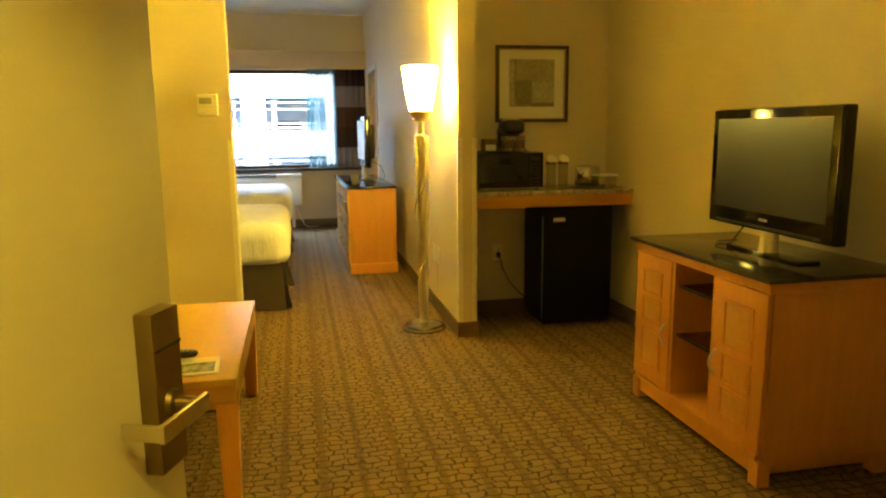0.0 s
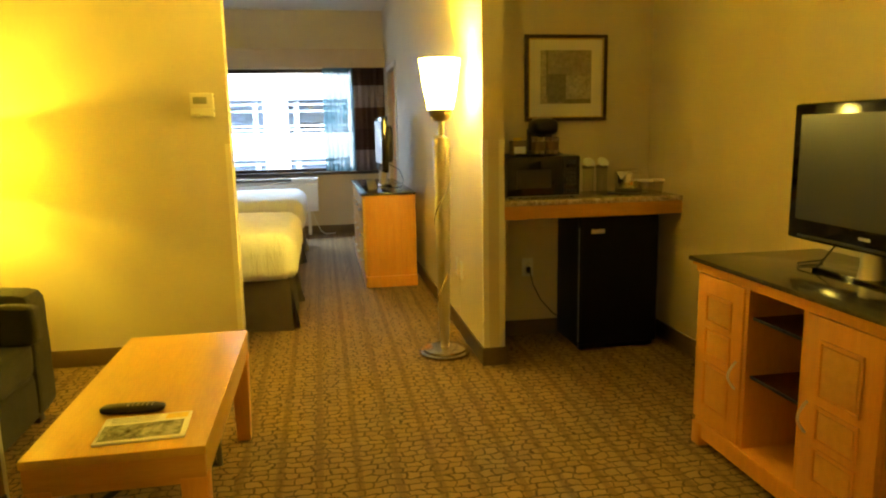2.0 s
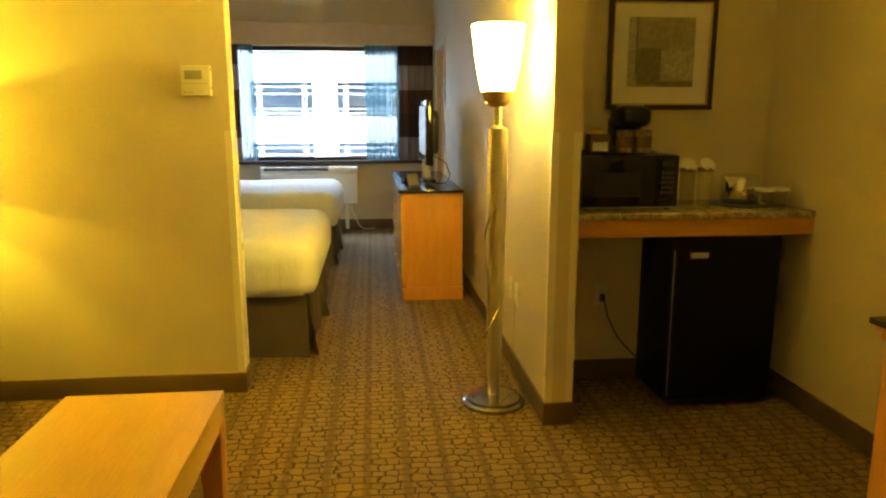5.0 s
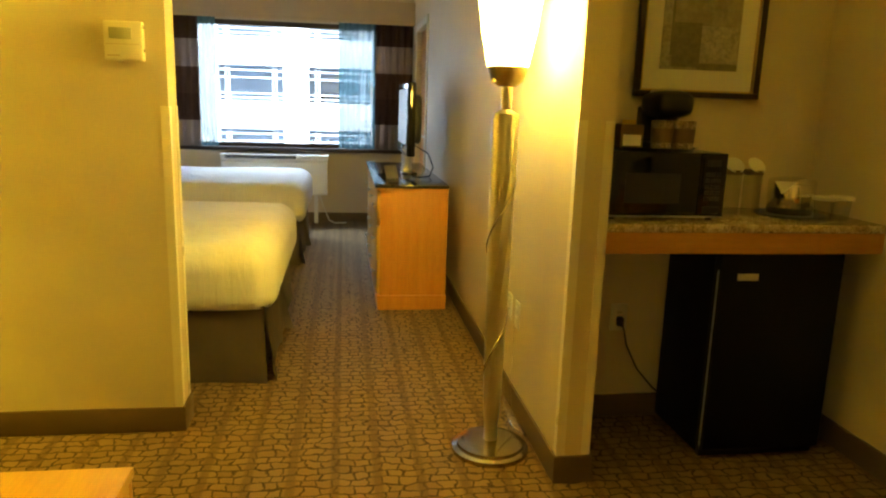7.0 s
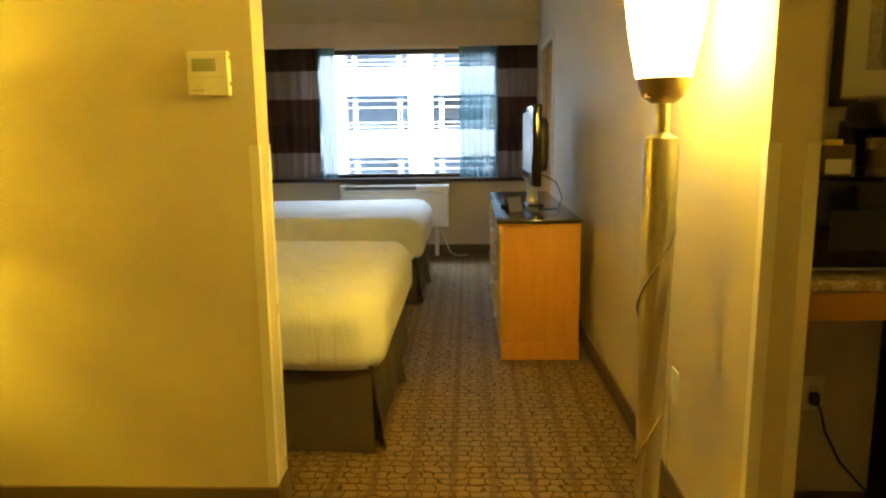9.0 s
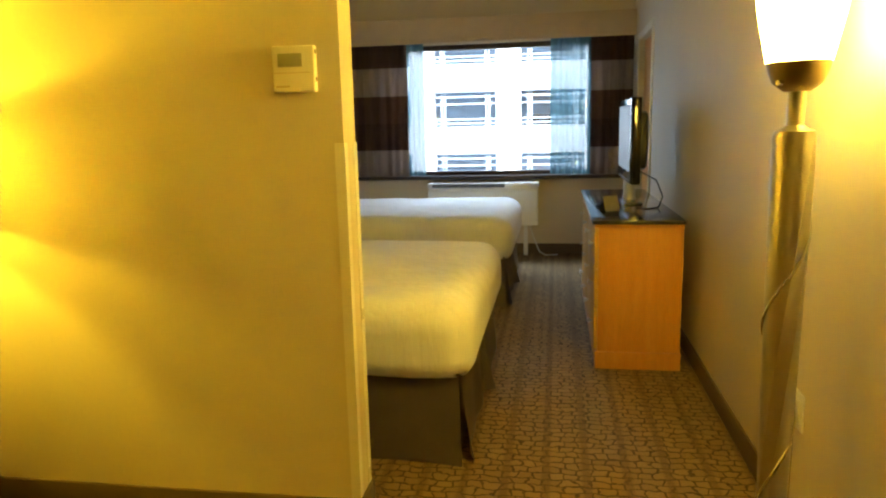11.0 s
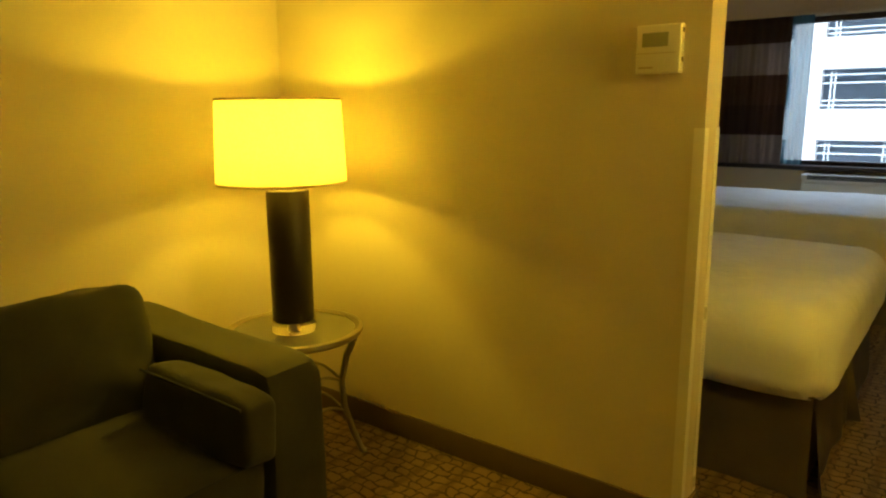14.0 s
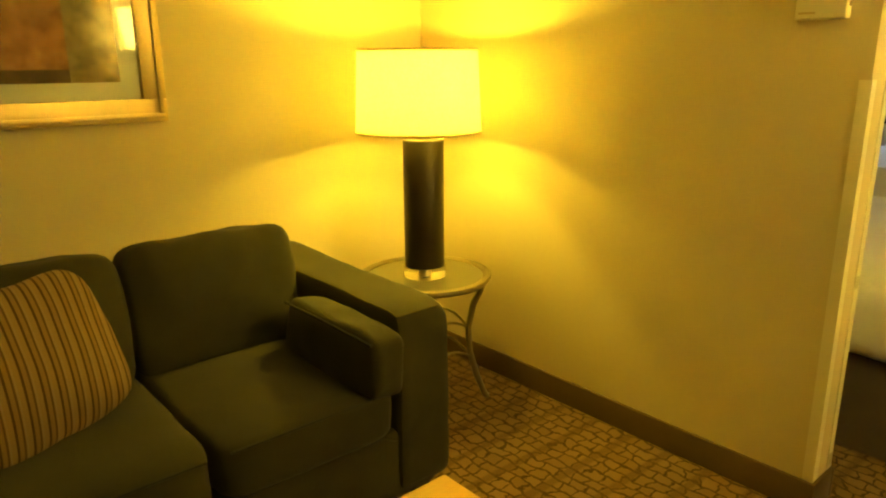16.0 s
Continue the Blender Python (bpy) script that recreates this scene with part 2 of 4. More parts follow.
gs = m.node("ShaderNodeBsdfGlossy", Roughness=0.05)
mx = m.node("ShaderNodeMixShader")
mx.inputs[0].default_value = 0.08
m.link(tr.outputs[0], mx.inputs[1])
m.link(gs.outputs[0], mx.inputs[2])
m.link(mx.outputs[0], m.t.nodes["Material Output"].inputs[0])
M_THIN = m.m
m = Mat("smoked_glass", (0.1, 0.06, 0.03), 0.08)
tr = m.node("ShaderNodeBsdfTransparent")
tr.inputs[0].default_value = (0.62, 0.48, 0.30, 1)
mx = m.node("ShaderNodeMixShader")
mx.inputs[0].default_value = 0.35
m.link(tr.outputs[0], mx.inputs[1])
m.link(m.p.outputs[0], mx.inputs[2])
m.link(mx.outputs[0], m.t.nodes["Material Output"].inputs[0])
M_SMOKED = m.m
M_STEEL = metal_mat("dark_polished_nickel", (0.46, 0.43, 0.37), 0.16)
M_PAPER = speckled("white_paper", (0.75, 0.74, 0.70), 0.8, 0.03)
M_CONCRETE = speckled("white_concrete", (0.72, 0.73, 0.74), 0.85, 0.05, 0.6, 20, 0.3)
# same concrete inside the decks, their bluish shade put into the colour
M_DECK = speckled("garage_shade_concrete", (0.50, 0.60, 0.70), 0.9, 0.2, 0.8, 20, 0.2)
M_RAIL = speckled("blue_grey_rail", (0.62, 0.68, 0.74), 0.5, 0.05)
M_ASPHALT = speckled("asphalt", (0.05, 0.05, 0.05), 0.9, 0.2, 1, 60, 0.4)
m = Mat("sheer_curtain_cloth", (0.12, 0.22, 0.25), 0.9)
tr = m.node("ShaderNodeBsdfTransparent")
tl = m.node("ShaderNodeBsdfTranslucent")
tl.inputs[0].default_value = (0.085, 0.175, 0.21, 1)
mx, mx2 = m.node("ShaderNodeMixShader"), m.node("ShaderNodeMixShader")
mx.inputs[0].default_value, mx2.inputs[0].default_value = 0.45, 0.17
m.link(m.p.outputs[0], mx.inputs[1])
m.link(tl.outputs[0], mx.inputs[2])
m.link(mx.outputs[0], mx2.inputs[1])
m.link(tr.outputs[0], mx2.inputs[2])
m.link(mx2.outputs[0], m.t.nodes["Material Output"].inputs[0])
M_SHEER = m.m


# ---- building blocks ----
def link_mesh(name, bm, mat, smooth=None):
    me = bpy.data.meshes.new(name)
    bmesh.ops.recalc_face_normals(bm, faces=bm.faces)
    bm.to_mesh(me)
    bm.free()
    me.materials.append(mat)
    if smooth:
        me.shade_smooth()
        me.set_sharp_from_angle(angle=radians(smooth))
    return new(name, me)


def part(name, bm, material, parent, label="", smooth=38):
    ob = link_mesh(name, bm, material, smooth)
    ob.parent = parent
    if label:
        ob["label"] = label
    return ob


def structure(name, bm, mat, label, category, smooth=None):
    return tagged(link_mesh(name, bm, mat, smooth), label, category, kind="structure")


def thing(name, label, category, at=(0, 0, 0), turn=0, group=""):
    ob = new(name)
    ob.empty_display_size = 0.05
    ob.matrix_world = pose(*at, 0, 0, turn)
    return tagged(ob, label, category, group)


def box(x0, x1, y0, y1, z0, z1, bevel=0.0, seg=2, bm=None):
    own = bmesh.new()
    bmesh.ops.create_cube(own, size=1, matrix=Matrix.LocRotScale(((x0 + x1) / 2, (y0 + y1) / 2, (z0 + z1) / 2), None, (x1 - x0, y1 - y0, z1 - z0)))
    if bevel:
        bmesh.ops.bevel(own, geom=own.edges[:], offset=bevel, segments=seg, profile=0.6, affect="EDGES")
    if bm is None:
        return own
    me = bpy.data.meshes.new("tmp")
    own.to_mesh(me)
    own.free()
    bm.from_mesh(me)
    bpy.data.meshes.remove(me)
    return bm


def moved(bm, m):
    bmesh.ops.transform(bm, matrix=m, verts=bm.verts)
    return bm


def lathe(profile, n=40, bm=None, x=0, y=0):
    """Turns (radius, height) pairs round the z axis."""
    bm = bm or bmesh.new()
    rings = []
    for r, z in profile:
        if r < 1e-5:
            rings.append([bm.verts.new((x, y, z))])
        else:
            rings.append([bm.verts.new((x + r * math.cos(2 * math.pi * i / n), y + r * math.sin(2 * math.pi * i / n), z)) for i in range(n)])
    for a, b in zip(rings, rings[1:]):
        for i in range(n):
            j = (i + 1) % n
            if len(a) == 1 and len(b) == 1:
                continue
            if len(a) == 1:
                bm.faces.new((a[0], b[i], b[j]))
            elif len(b) == 1:
                bm.faces.new((a[i], a[j], b[0]))
            else:
                bm.faces.new((a[i], a[j], b[j], b[i]))
    return bm


def tube(points, r, n=8, bm=None):
    """A round bar along points; r is one radius or one for each point."""
    bm = bm or bmesh.new()
    pts = [Vector(p) for p in points]
    rs = r if isinstance(r, (list, tuple)) else [r] * len(pts)
    rings = []
    for i, p in enumerate(pts):
        d = (pts[min(i + 1, len(pts) - 1)] - pts[max(i - 1, 0)]).normalized()
        a = d.orthogonal().normalized() if i == 0 else (rings_a - d * rings_a.dot(d)).normalized()
        rings_a = a
        b = d.cross(a)
        rings.append([bm.verts.new(p + (a * math.cos(2 * math.pi * k / n) + b * math.sin(2 * math.pi * k / n)) * rs[i]) for k in range(n)])
    for a, b in zip(rings, rings[1:]):
        for k in range(n):
            bm.faces.new((a[k], a[(k + 1) % n], b[(k + 1) % n], b[k]))
    bm.faces.new(rings[0][::-1])
    bm.faces.new(rings[-1])
    return bm


def cushion(sx, sy, sz, puff=0.25, power=5.0, cuts=14, wrinkle=0.004, seed=0.0, plan=None):
    """A stuffed block centred on the origin: rounded edges, swollen faces, slight creases."""
    bm = bmesh.new()
    bmesh.ops.create_cube(bm, size=2)
    bmesh.ops.subdivide_edges(bm, edges=bm.edges[:], cuts=cuts, use_grid_fill=True)
    half = Vector((sx / 2, sy / 2, sz / 2))
    for v in bm.verts:
        c = v.co.copy()
        k = (abs(c.x) ** power + abs(c.y) ** power + abs(c.z) ** power) ** (1 / power)
        if plan:
            flat = (abs(c.x) ** plan + abs(c.y) ** plan) ** (1 / plan)
            k = (flat ** power + abs(c.z) ** power) ** (1 / power)
        c /= k
        swell = 1.0
        thin = min(range(3), key=lambda i: half[i])
        o = [i for i in range(3) if i != thin]
        swell += puff * (1 - c[o[0]] ** 2) * (1 - c[o[1]] ** 2)
        p = Vector((c.x * half.x, c.y * half.y, c.z * half.z))
        p[thin] *= swell
        p += Vector((1, 1, 1)) * wrinkle * noise.noise(p * 9 + Vector((seed, seed, seed)))
        v.co = p
    return bm


# ---- the rooms ----
H, X0, X1, XH, XP = 2.80, -1.63, 2.70, 1.505, 1.62
YE, YP, YF, YW = 0.62, 4.79, 4.285, 9.80
structure("floor", box(X0 - 0.12, X1 + 0.12, -1.6, YW + 0.2, -0.12, 0), M_CARPET, "tan and brown patterned hotel carpet with dark bands", "carpet")
structure("ceiling", box(X0 - 0.12, X1 + 0.12, -1.6, YW + 0.2, H, H + 0.12), M_CEIL, "flat off-white painted ceiling", "ceiling")
structure("wall_west", box(X0 - 0.12, X0, -1.6, YW + 0.2, 0, H), M_WALL, "beige vinyl-covered wall behind the sofa and beds", "wall")
structure("wall_east", box(X1, X1 + 0.12, -1.6, YW + 0.2, 0, H), M_WALL, "beige vinyl-covered wall behind the media cabinet", "wall")
structure("wall_south", box(X0, X1, -1.6, -1.48, 0, H), M_WALL, "beige wall closing the entry corridor", "wall")
structure("partition_wall", box(X0, 0.155, YP, YP + 0.125, 0, H), M_WALL, "beige partition wall between sitting room and bedroom", "wall")
structure("wall_alcove", box(XP, X1, YP, YP + 0.12, 0, H), M_WALL, "beige back wall of the wet bar alcove", "wall")

# passage wall with the doorway near the window
DY0, DY1, DZ = 8.46, 9.32, 2.0
bm = box(XH, XP, YF, DY0, 0, H)
box(XH, XP, DY1, YW, 0, H, bm=bm)
box(XH, XP, DY0, DY1, DZ, H, bm=bm)
structure("wall_passage", bm, M_WALL, "long beige wall beside the beds ending in a narrow pier", "wall")
d = structure("door_2", box(XH + 0.045, XH + 0.085, DY0, DY1, 0.012, DZ, 0.003), M_MAPLE, "closed light wooden door in a cream frame", "door", 38)
bm = box(XH - 0.014, XH, DY0 - 0.06, DY0, 0, DZ + 0.06, 0.004)
box(XH - 0.014, XH, DY1, DY1 + 0.06, 0, DZ + 0.06, 0.004, bm=bm)
box(XH - 0.014, XH, DY0, DY1, DZ, DZ + 0.06, 0.004, bm=bm)
part("door_frame", bm, M_TRIM, d, "cream painted casing")
part("door_handle", tube([(XH + 0.045, DY0 + 0.07, 1.0), (XH, DY0 + 0.07, 1.0), (XH - 0.01, DY0 + 0.09, 1.0), (XH - 0.01, DY0 + 0.18, 1.0)], 0.009), M_NICKEL, d)

# entry wall and doorway
EX0, EX1, EZ = -0.035, 1.12, 2.05
bm = box(X0, EX0, YE - 0.12, YE, 0, H)
box(EX1, X1, YE - 0.12, YE, 0, H, bm=bm)
box(EX0, EX1, YE - 0.12, YE, EZ, H, bm=bm)
structure("wall_entry", bm, M_WALL, "beige wall around the entry doorway", "wall")
bm = box(EX1 - 0.03, EX1 + 0.045, YE - 0.135, YE + 0.015, 0, EZ + 0.045, 0.004)
box(EX0 - 0.045, EX0 + 0.03, YE - 0.135, YE + 0.015, 0, EZ + 0.045, 0.004, bm=bm)
box(EX0 + 0.03, EX1 - 0.03, YE - 0.135, YE + 0.015, EZ - 0.03, EZ + 0.045, 0.004, bm=bm)
structure("trim_entry", bm, M_TRIM, "cream painted metal door frame of the entry", "door frame", 38)

# window wall
WX0, WX1, WZ0, WZ1 = -0.80, 1.13, 0.80, 2.09
bm = box(X0, WX0, YW, YW + 0.2, 0, H)
box(WX1, X1, YW, YW + 0.2, 0, H, bm=bm)
box(WX0, WX1, YW, YW + 0.2, 0, WZ0, bm=bm)
box(WX0, WX1, YW, YW + 0.2, WZ1, H, bm=bm)
structure("wall_north", bm, M_WALL, "beige window wall of the bedroom", "wall")
win = thing("window_1", "wide fixed window in a dark metal frame", "window", (0, YW + 0.06, 0))
win["kind"] = "structure"
for nm, a in (("frame_rail", (WX0, WX1, -0.03, 0.05, WZ1 - 0.05, WZ1)), ("frame_rail", (WX0, WX1, -0.03, 0.05, WZ0, WZ0 + 0.04)),
              ("frame_stile", (WX0, WX0 + 0.05, -0.03, 0.05, WZ0 + 0.04, WZ1 - 0.05)), ("frame_stile", (WX1 - 0.05, WX1, -0.03, 0.05, WZ0 + 0.04, WZ1 - 0.05))):
    part(nm, box(*a, 0.004), M_DARKWOOD, win)
pane = part("pane", box(WX0 + 0.05, WX1 - 0.05, 0.005, 0.011, WZ0 + 0.04, WZ1 - 0.05), M_CLEAR, win)
pane.visible_shadow = False
structure("window_sill", box(X0 + 0.002, XH - 0.002, YW - 0.10, YW + 0.028, 0.762, 0.80, 0.006), M_DARKWOOD, "dark wooden ledge under the window", "window sill", 38)


# baseboards
def baseboard(x0, x1, y0, y1):
    structure("baseboard", box(x0, x1, y0, y1, 0, 0.10, 0.004), M_BASE, "brown vinyl baseboard along the carpet", "baseboard", 38)


T = 0.012
baseboard(X0, 0.155 + T, YP - T, YP)
baseboard(0.155, 0.155 + T, YP, YP + 0.125)
baseboard(X0, 0.155 + T, YP + 0.125, YP + 0.125 + T)
baseboard(X0, X0 + T, YE, YP - T)
baseboard(X0, X0 + T, YP + 0.14, YW)
baseboard(XH - T, XP + T, YF - T, YF)
baseboard(XH - T, XH, YF, DY0 - 0.06)
baseboard(XH - T, XH, DY1 + 0.06, YW)
baseboard(XP, XP + T, YF, YP)
baseboard(XP + T, X1 - T, YP - T, YP)
baseboard(X1 - T, X1, YE, YP)
baseboard(X0 + T, XH - T, YW - T, YW)


def guard(x, y, sx, sy):
    """An L-shaped corner guard whose outer corner is at x, y."""
    w, t = 0.028, 0.003
    bm = box(min(x, x + sx * w), max(x, x + sx * w), min(y, y - sy * t), max(y, y - sy * t), 0.102, 1.245)
    box(min(x, x - sx * t), max(x, x - sx * t), min(y - sy * t, y + sy * w), max(y - sy * t, y + sy * w), 0.102, 1.245, bm=bm)
    structure("corner_guard", bm, M_GUARD, "cream vinyl corner guard on the wall edge", "corner guard")


guard(0.155, YP, -1, 1)
guard(0.155, YP + 0.125, -1, -1)
guard(XH, YF, 1, 1)
guard(XP, YF, -1, 1)

# pelmet over the curtains
v = thing("valance", "tan fabric-covered curtain pelmet across the window wall", "valance", (0, 0, 0))
part("front_board", box(X0 + 0.002, XH - 0.003, YW - 0.20, YW - 0.18, 2.085, 2.315, 0.004), M_VALANCE, v)
part("top_board", box(X0 + 0.002, XH - 0.003, YW - 0.18, YW, 2.295, 2.313, 0.003), M_VALANCE, v)
part("lower_band", box(X0 + 0.002, XH - 0.003, YW - 0.206, YW - 0.198, 2.085, 2.12, 0.002), M_VALANCE, v)


def drape(x0, x1, y, z0, z1, folds, depth, thick, seed, flare=0.0):
    bm = bmesh.new()
    nx, nz = folds * 8, 14
    grid = []
    for j in range(nz + 1):
        h = j / nz
        row = []
        for i in range(nx + 1):
            u = i / nx
            wob = 0.35 * noise.noise(Vector((u * folds * 0.7, h * 1.2, seed)))
            off = depth * (0.55 + 0.45 * (1 - h)) * math.sin(2 * math.pi * (u * folds + wob))
            row.append(bm.verts.new((x0 + (x1 - x0) * u + flare * (1 - h) * (u - 0.5), y + off, z0 + (z1 - z0) * h)))
        grid.append(row)
    for a, b in zip(grid, grid[1:]):
        for i in range(nx):
            bm.faces.new((a[i], a[i + 1], b[i + 1], b[i]))
    if thick:
        bmesh.ops.solidify(bm, geom=bm.faces[:], thickness=thick)
    return bm


for nm, x0, x1, f, seed in (("curtain", -1.60, -0.68, 9, 1.0), ("curtain", 1.10, 1.49, 5, 5.0)):
    c = link_mesh(nm, drape(x0, x1, YW - 0.135, 0.806, 2.24, f, 0.024, 0.003, seed), M_CURTAIN, 180)
    tagged(c, "heavy curtain with wide brown and taupe bands, drawn aside", "curtain", "curtains at the window")
for x0, x1, f, seed in ((-0.74, -0.52, 4, 2.0), (0.72, 1.10, 6, 7.0)):
    c = link_mesh("sheer_curtain", drape(x0, x1, YW - 0.075, 0.806, 2.24, f, 0.014, 0, seed), M_SHEER, 180)
    tagged(c, "pale translucent sheer curtain gathered at the window", "sheer curtain", "curtains at the window")

# ---- outside ----
structure("ground", box(-150, 150, YW + 0.2, 300, -6.2, -6.0), M_ASPHALT, "grey asphalt street between the buildings", "ground")
g = thing("parking_garage", "white concrete parking garage with dark open decks and rails", "building", (0, 33, 0))
PITCH, BAY = 2.645, 3.73
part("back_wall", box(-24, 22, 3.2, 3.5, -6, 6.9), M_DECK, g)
for k in range(-2, 4):
    zb = 1.29 + (k - 1) * PITCH
    part("spandrel", box(-24, 22, 0, 0.3, zb - 1.17, zb, 0.02), M_CONCRETE, g)
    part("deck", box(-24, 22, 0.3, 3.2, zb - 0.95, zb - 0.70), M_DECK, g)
for i in range(-5, 6):
    xc = -1.24 + i * BAY
    part("column", box(xc - 0.53, xc + 0.53, -0.03, 0.5, -6, 6.9, 0.02), M_CONCRETE, g)
for i in range(-2, 2):
    for k in range(-1, 3):
        x0, zb = -1.24 + i * BAY + 0.53, 1.29 + (k - 1) * PITCH
        bm = bmesh.new()
        for z in (0.12, 0.30, 0.95, 1.25):
            box(x0, x0 + BAY - 1.06, 0.1, 0.14, zb + z, zb + z + 0.05, bm=bm)
        for u in (0.28, 0.42, BAY - 1.52, BAY - 1.38):
            box(x0 + u, x0 + u + 0.05, 0.09, 0.13, zb, zb + 1.47, bm=bm)
        part("railing", bm, M_RAIL, g)

M_CARPAINT = speckled("dark_car_paint", (0.05, 0.07, 0.09), 0.25, 0.1)
M_CARPALE = speckled("pale_car_paint", (0.70, 0.74, 0.78), 0.25, 0.05)


def parked_car(x, z, paint, words):
    """A small saloon seen from its side, parked behind the garage rail."""
    c = thing("parked_car", words, "car", (x, 34.4, z), 0, "cars in the garage")
    outline = [(-1.15, 0.28), (1.15, 0.28), (1.18, 0.62), (0.72, 0.74), (0.38, 1.16), (-0.55, 1.18), (-0.95, 0.80), (-1.18, 0.76)]
    bm = bmesh.new()
    front, back = [bm.verts.new((u, -0.55, v)) for u, v in outline], [bm.verts.new((u, 0.55, v)) for u, v in outline]
    bm.faces.new(front)
    bm.faces.new(back[::-1])
    for i in range(len(outline)):
        j = (i + 1) % len(outline)
        bm.faces.new((front[i], back[i], back[j], front[j]))
    part("body", bm, paint, c, "", 30)
    for x0, x1 in ((-0.75, -0.12), (-0.06, 0.42)):
        part("window", box(x0, x1, -0.565, -0.545, 0.80, 1.08, 0.008), M_GLOSS, c, "dark side window")
    for u in (-0.72, 0.72):
        part("wheel", moved(lathe([(0, 0), (0.12, 0), (0.15, 0.02), (0.27, 0.02), (0.28, 0.12), (0, 0.12)], 20), pose(u, -0.46, 0.28, 90)), M_BLACK, c)


for xc, level, paint, words in ((0.35, 1, M_CARPAINT, "dark saloon car parked behind the garage rail"), (3.75, 1, M_CARPALE, "white saloon car parked behind the garage rail")):
    parked_car(xc, 1.29 + (level - 1) * PITCH - 0.70, paint, words)

M_CEILGLOW = glow("frosted_diffuser_lit", (1.0, 0.72, 0.08), 34.0)


# ---- sitting room ----
def entry_door():
    """Door leaf hinged at its own origin, running along its x axis, with the lock on its -y face."""
    d = thing("entry_door", "open cream-painted entry door with an electronic card lock", "door", (0.012, YE - 0.04, 0), 69.2)
    w = 0.885
    part("leaf", box(0, w, 0, 0.045, 0.012, 2.03, 0.002), M_DOOR, d)
    part("latch_plate", box(w - 0.001, w + 0.002, 0.008, 0.037, 0.80, 0.90), M_BRONZE, d)
    part("deadbolt_plate", box(w - 0.001, w + 0.003, 0.008, 0.037, 1.285, 1.335), M_BRONZE, d)
    b = part("lock_body", box(w - 0.115, w - 0.035, -0.032, 0, 0.75, 1.02, 0.005), M_BRONZE, d, "bronze card lock housing")
    part("card_slot", box(w - 0.113, w - 0.037, -0.0335, -0.031, 0.955, 0.960), M_BLACK, b)
    part("lever_rose", moved(lathe([(0, 0), (0.024, 0), (0.022, 0.012), (0.012, 0.014), (0.012, 0.05), (0, 0.05)], 24), pose(w - 0.075, -0.03, 0.862, 90)), M_BRONZE, b)
    bm = box(w - 0.200, w - 0.06, -0.092, -0.082, 0.848, 0.878, 0.004)
    box(w - 0.200, w - 0.190, -0.088, -0.022, 0.850, 0.876, 0.004, bm=bm)
    part("lever", bm, M_NICKEL, b, "brushed nickel lever with a returned end")
    for z in (0.25, 1.05, 1.85):
        part("hinge", lathe([(0, z - 0.05), (0.008, z - 0.05), (0.008, z + 0.05), (0, z + 0.05)], 12, x=-0.009, y=-0.004), M_BRONZE, d)
    return d


entry_door()


def panel_door(parent, x, y0, y1, z0, z1, hy, flip=False):
    """A framed cabinet door facing -x, with a tall panel above two low ones, and a bow handle."""
    d = part("door", box(x, x + 0.02, y0, y1, z0, z1, 0.003), M_MAPLE, parent)
    s = 0.068
    zs = [z0 + s, z0 + s + 0.115, z0 + s + 0.135, z0 + s + 0.25, z0 + s + 0.275, z1 - s]
    if flip:
        zs = [z0 + z1 - z for z in reversed(zs)]
    for a, b in ((zs[0], zs[1]), (zs[2], zs[3]), (zs[4], zs[5])):
        part("moulding", frame_x(x - 0.006, x + 0.001, y0 + s, y1 - s, a, b, 0.009), M_MAPLE, d)
        if b - a > 0.2:
            for q in range(3):
                w = (y1 - y0 - 2 * s - 0.036) / 3
                ya = y0 + s + 0.014 + q * (w + 0.004)
                part("reed", box(x - 0.004, x + 0.001, ya, ya + w, a + 0.014, b - 0.014, 0.002), M_MAPLE, d)
        else:
            part("field", box(x - 0.004, x + 0.001, y0 + s + 0.016, y1 - s - 0.016, a + 0.016, b - 0.016, 0.002), M_MAPLE_X, d)
    zc = (z0 + z1) / 2 - 0.035
    pts = [(x, hy, zc - 0.05)] + [(x - 0.028 * math.sin(math.pi * k / 8) - 0.002, hy, zc - 0.05 + 0.1 * k / 8) for k in range(9)] + [(x, hy, zc + 0.05)]
    part("handle", tube(pts, 0.005), M_NICKEL, d, "brushed nickel bow handle")
    return d


def frame_x(x0, x1, y0, y1, z0, z1, w):
    bm = box(x0, x1, y0, y1, z0, z0 + w)
    box(x0, x1, y0, y1, z1 - w, z1, bm=bm)
    box(x0, x1, y0, y0 + w, z0 + w, z1 - w, bm=bm)
    box(x0, x1, y1 - w, y1, z0 + w, z1 - w, bm=bm)
    return bm


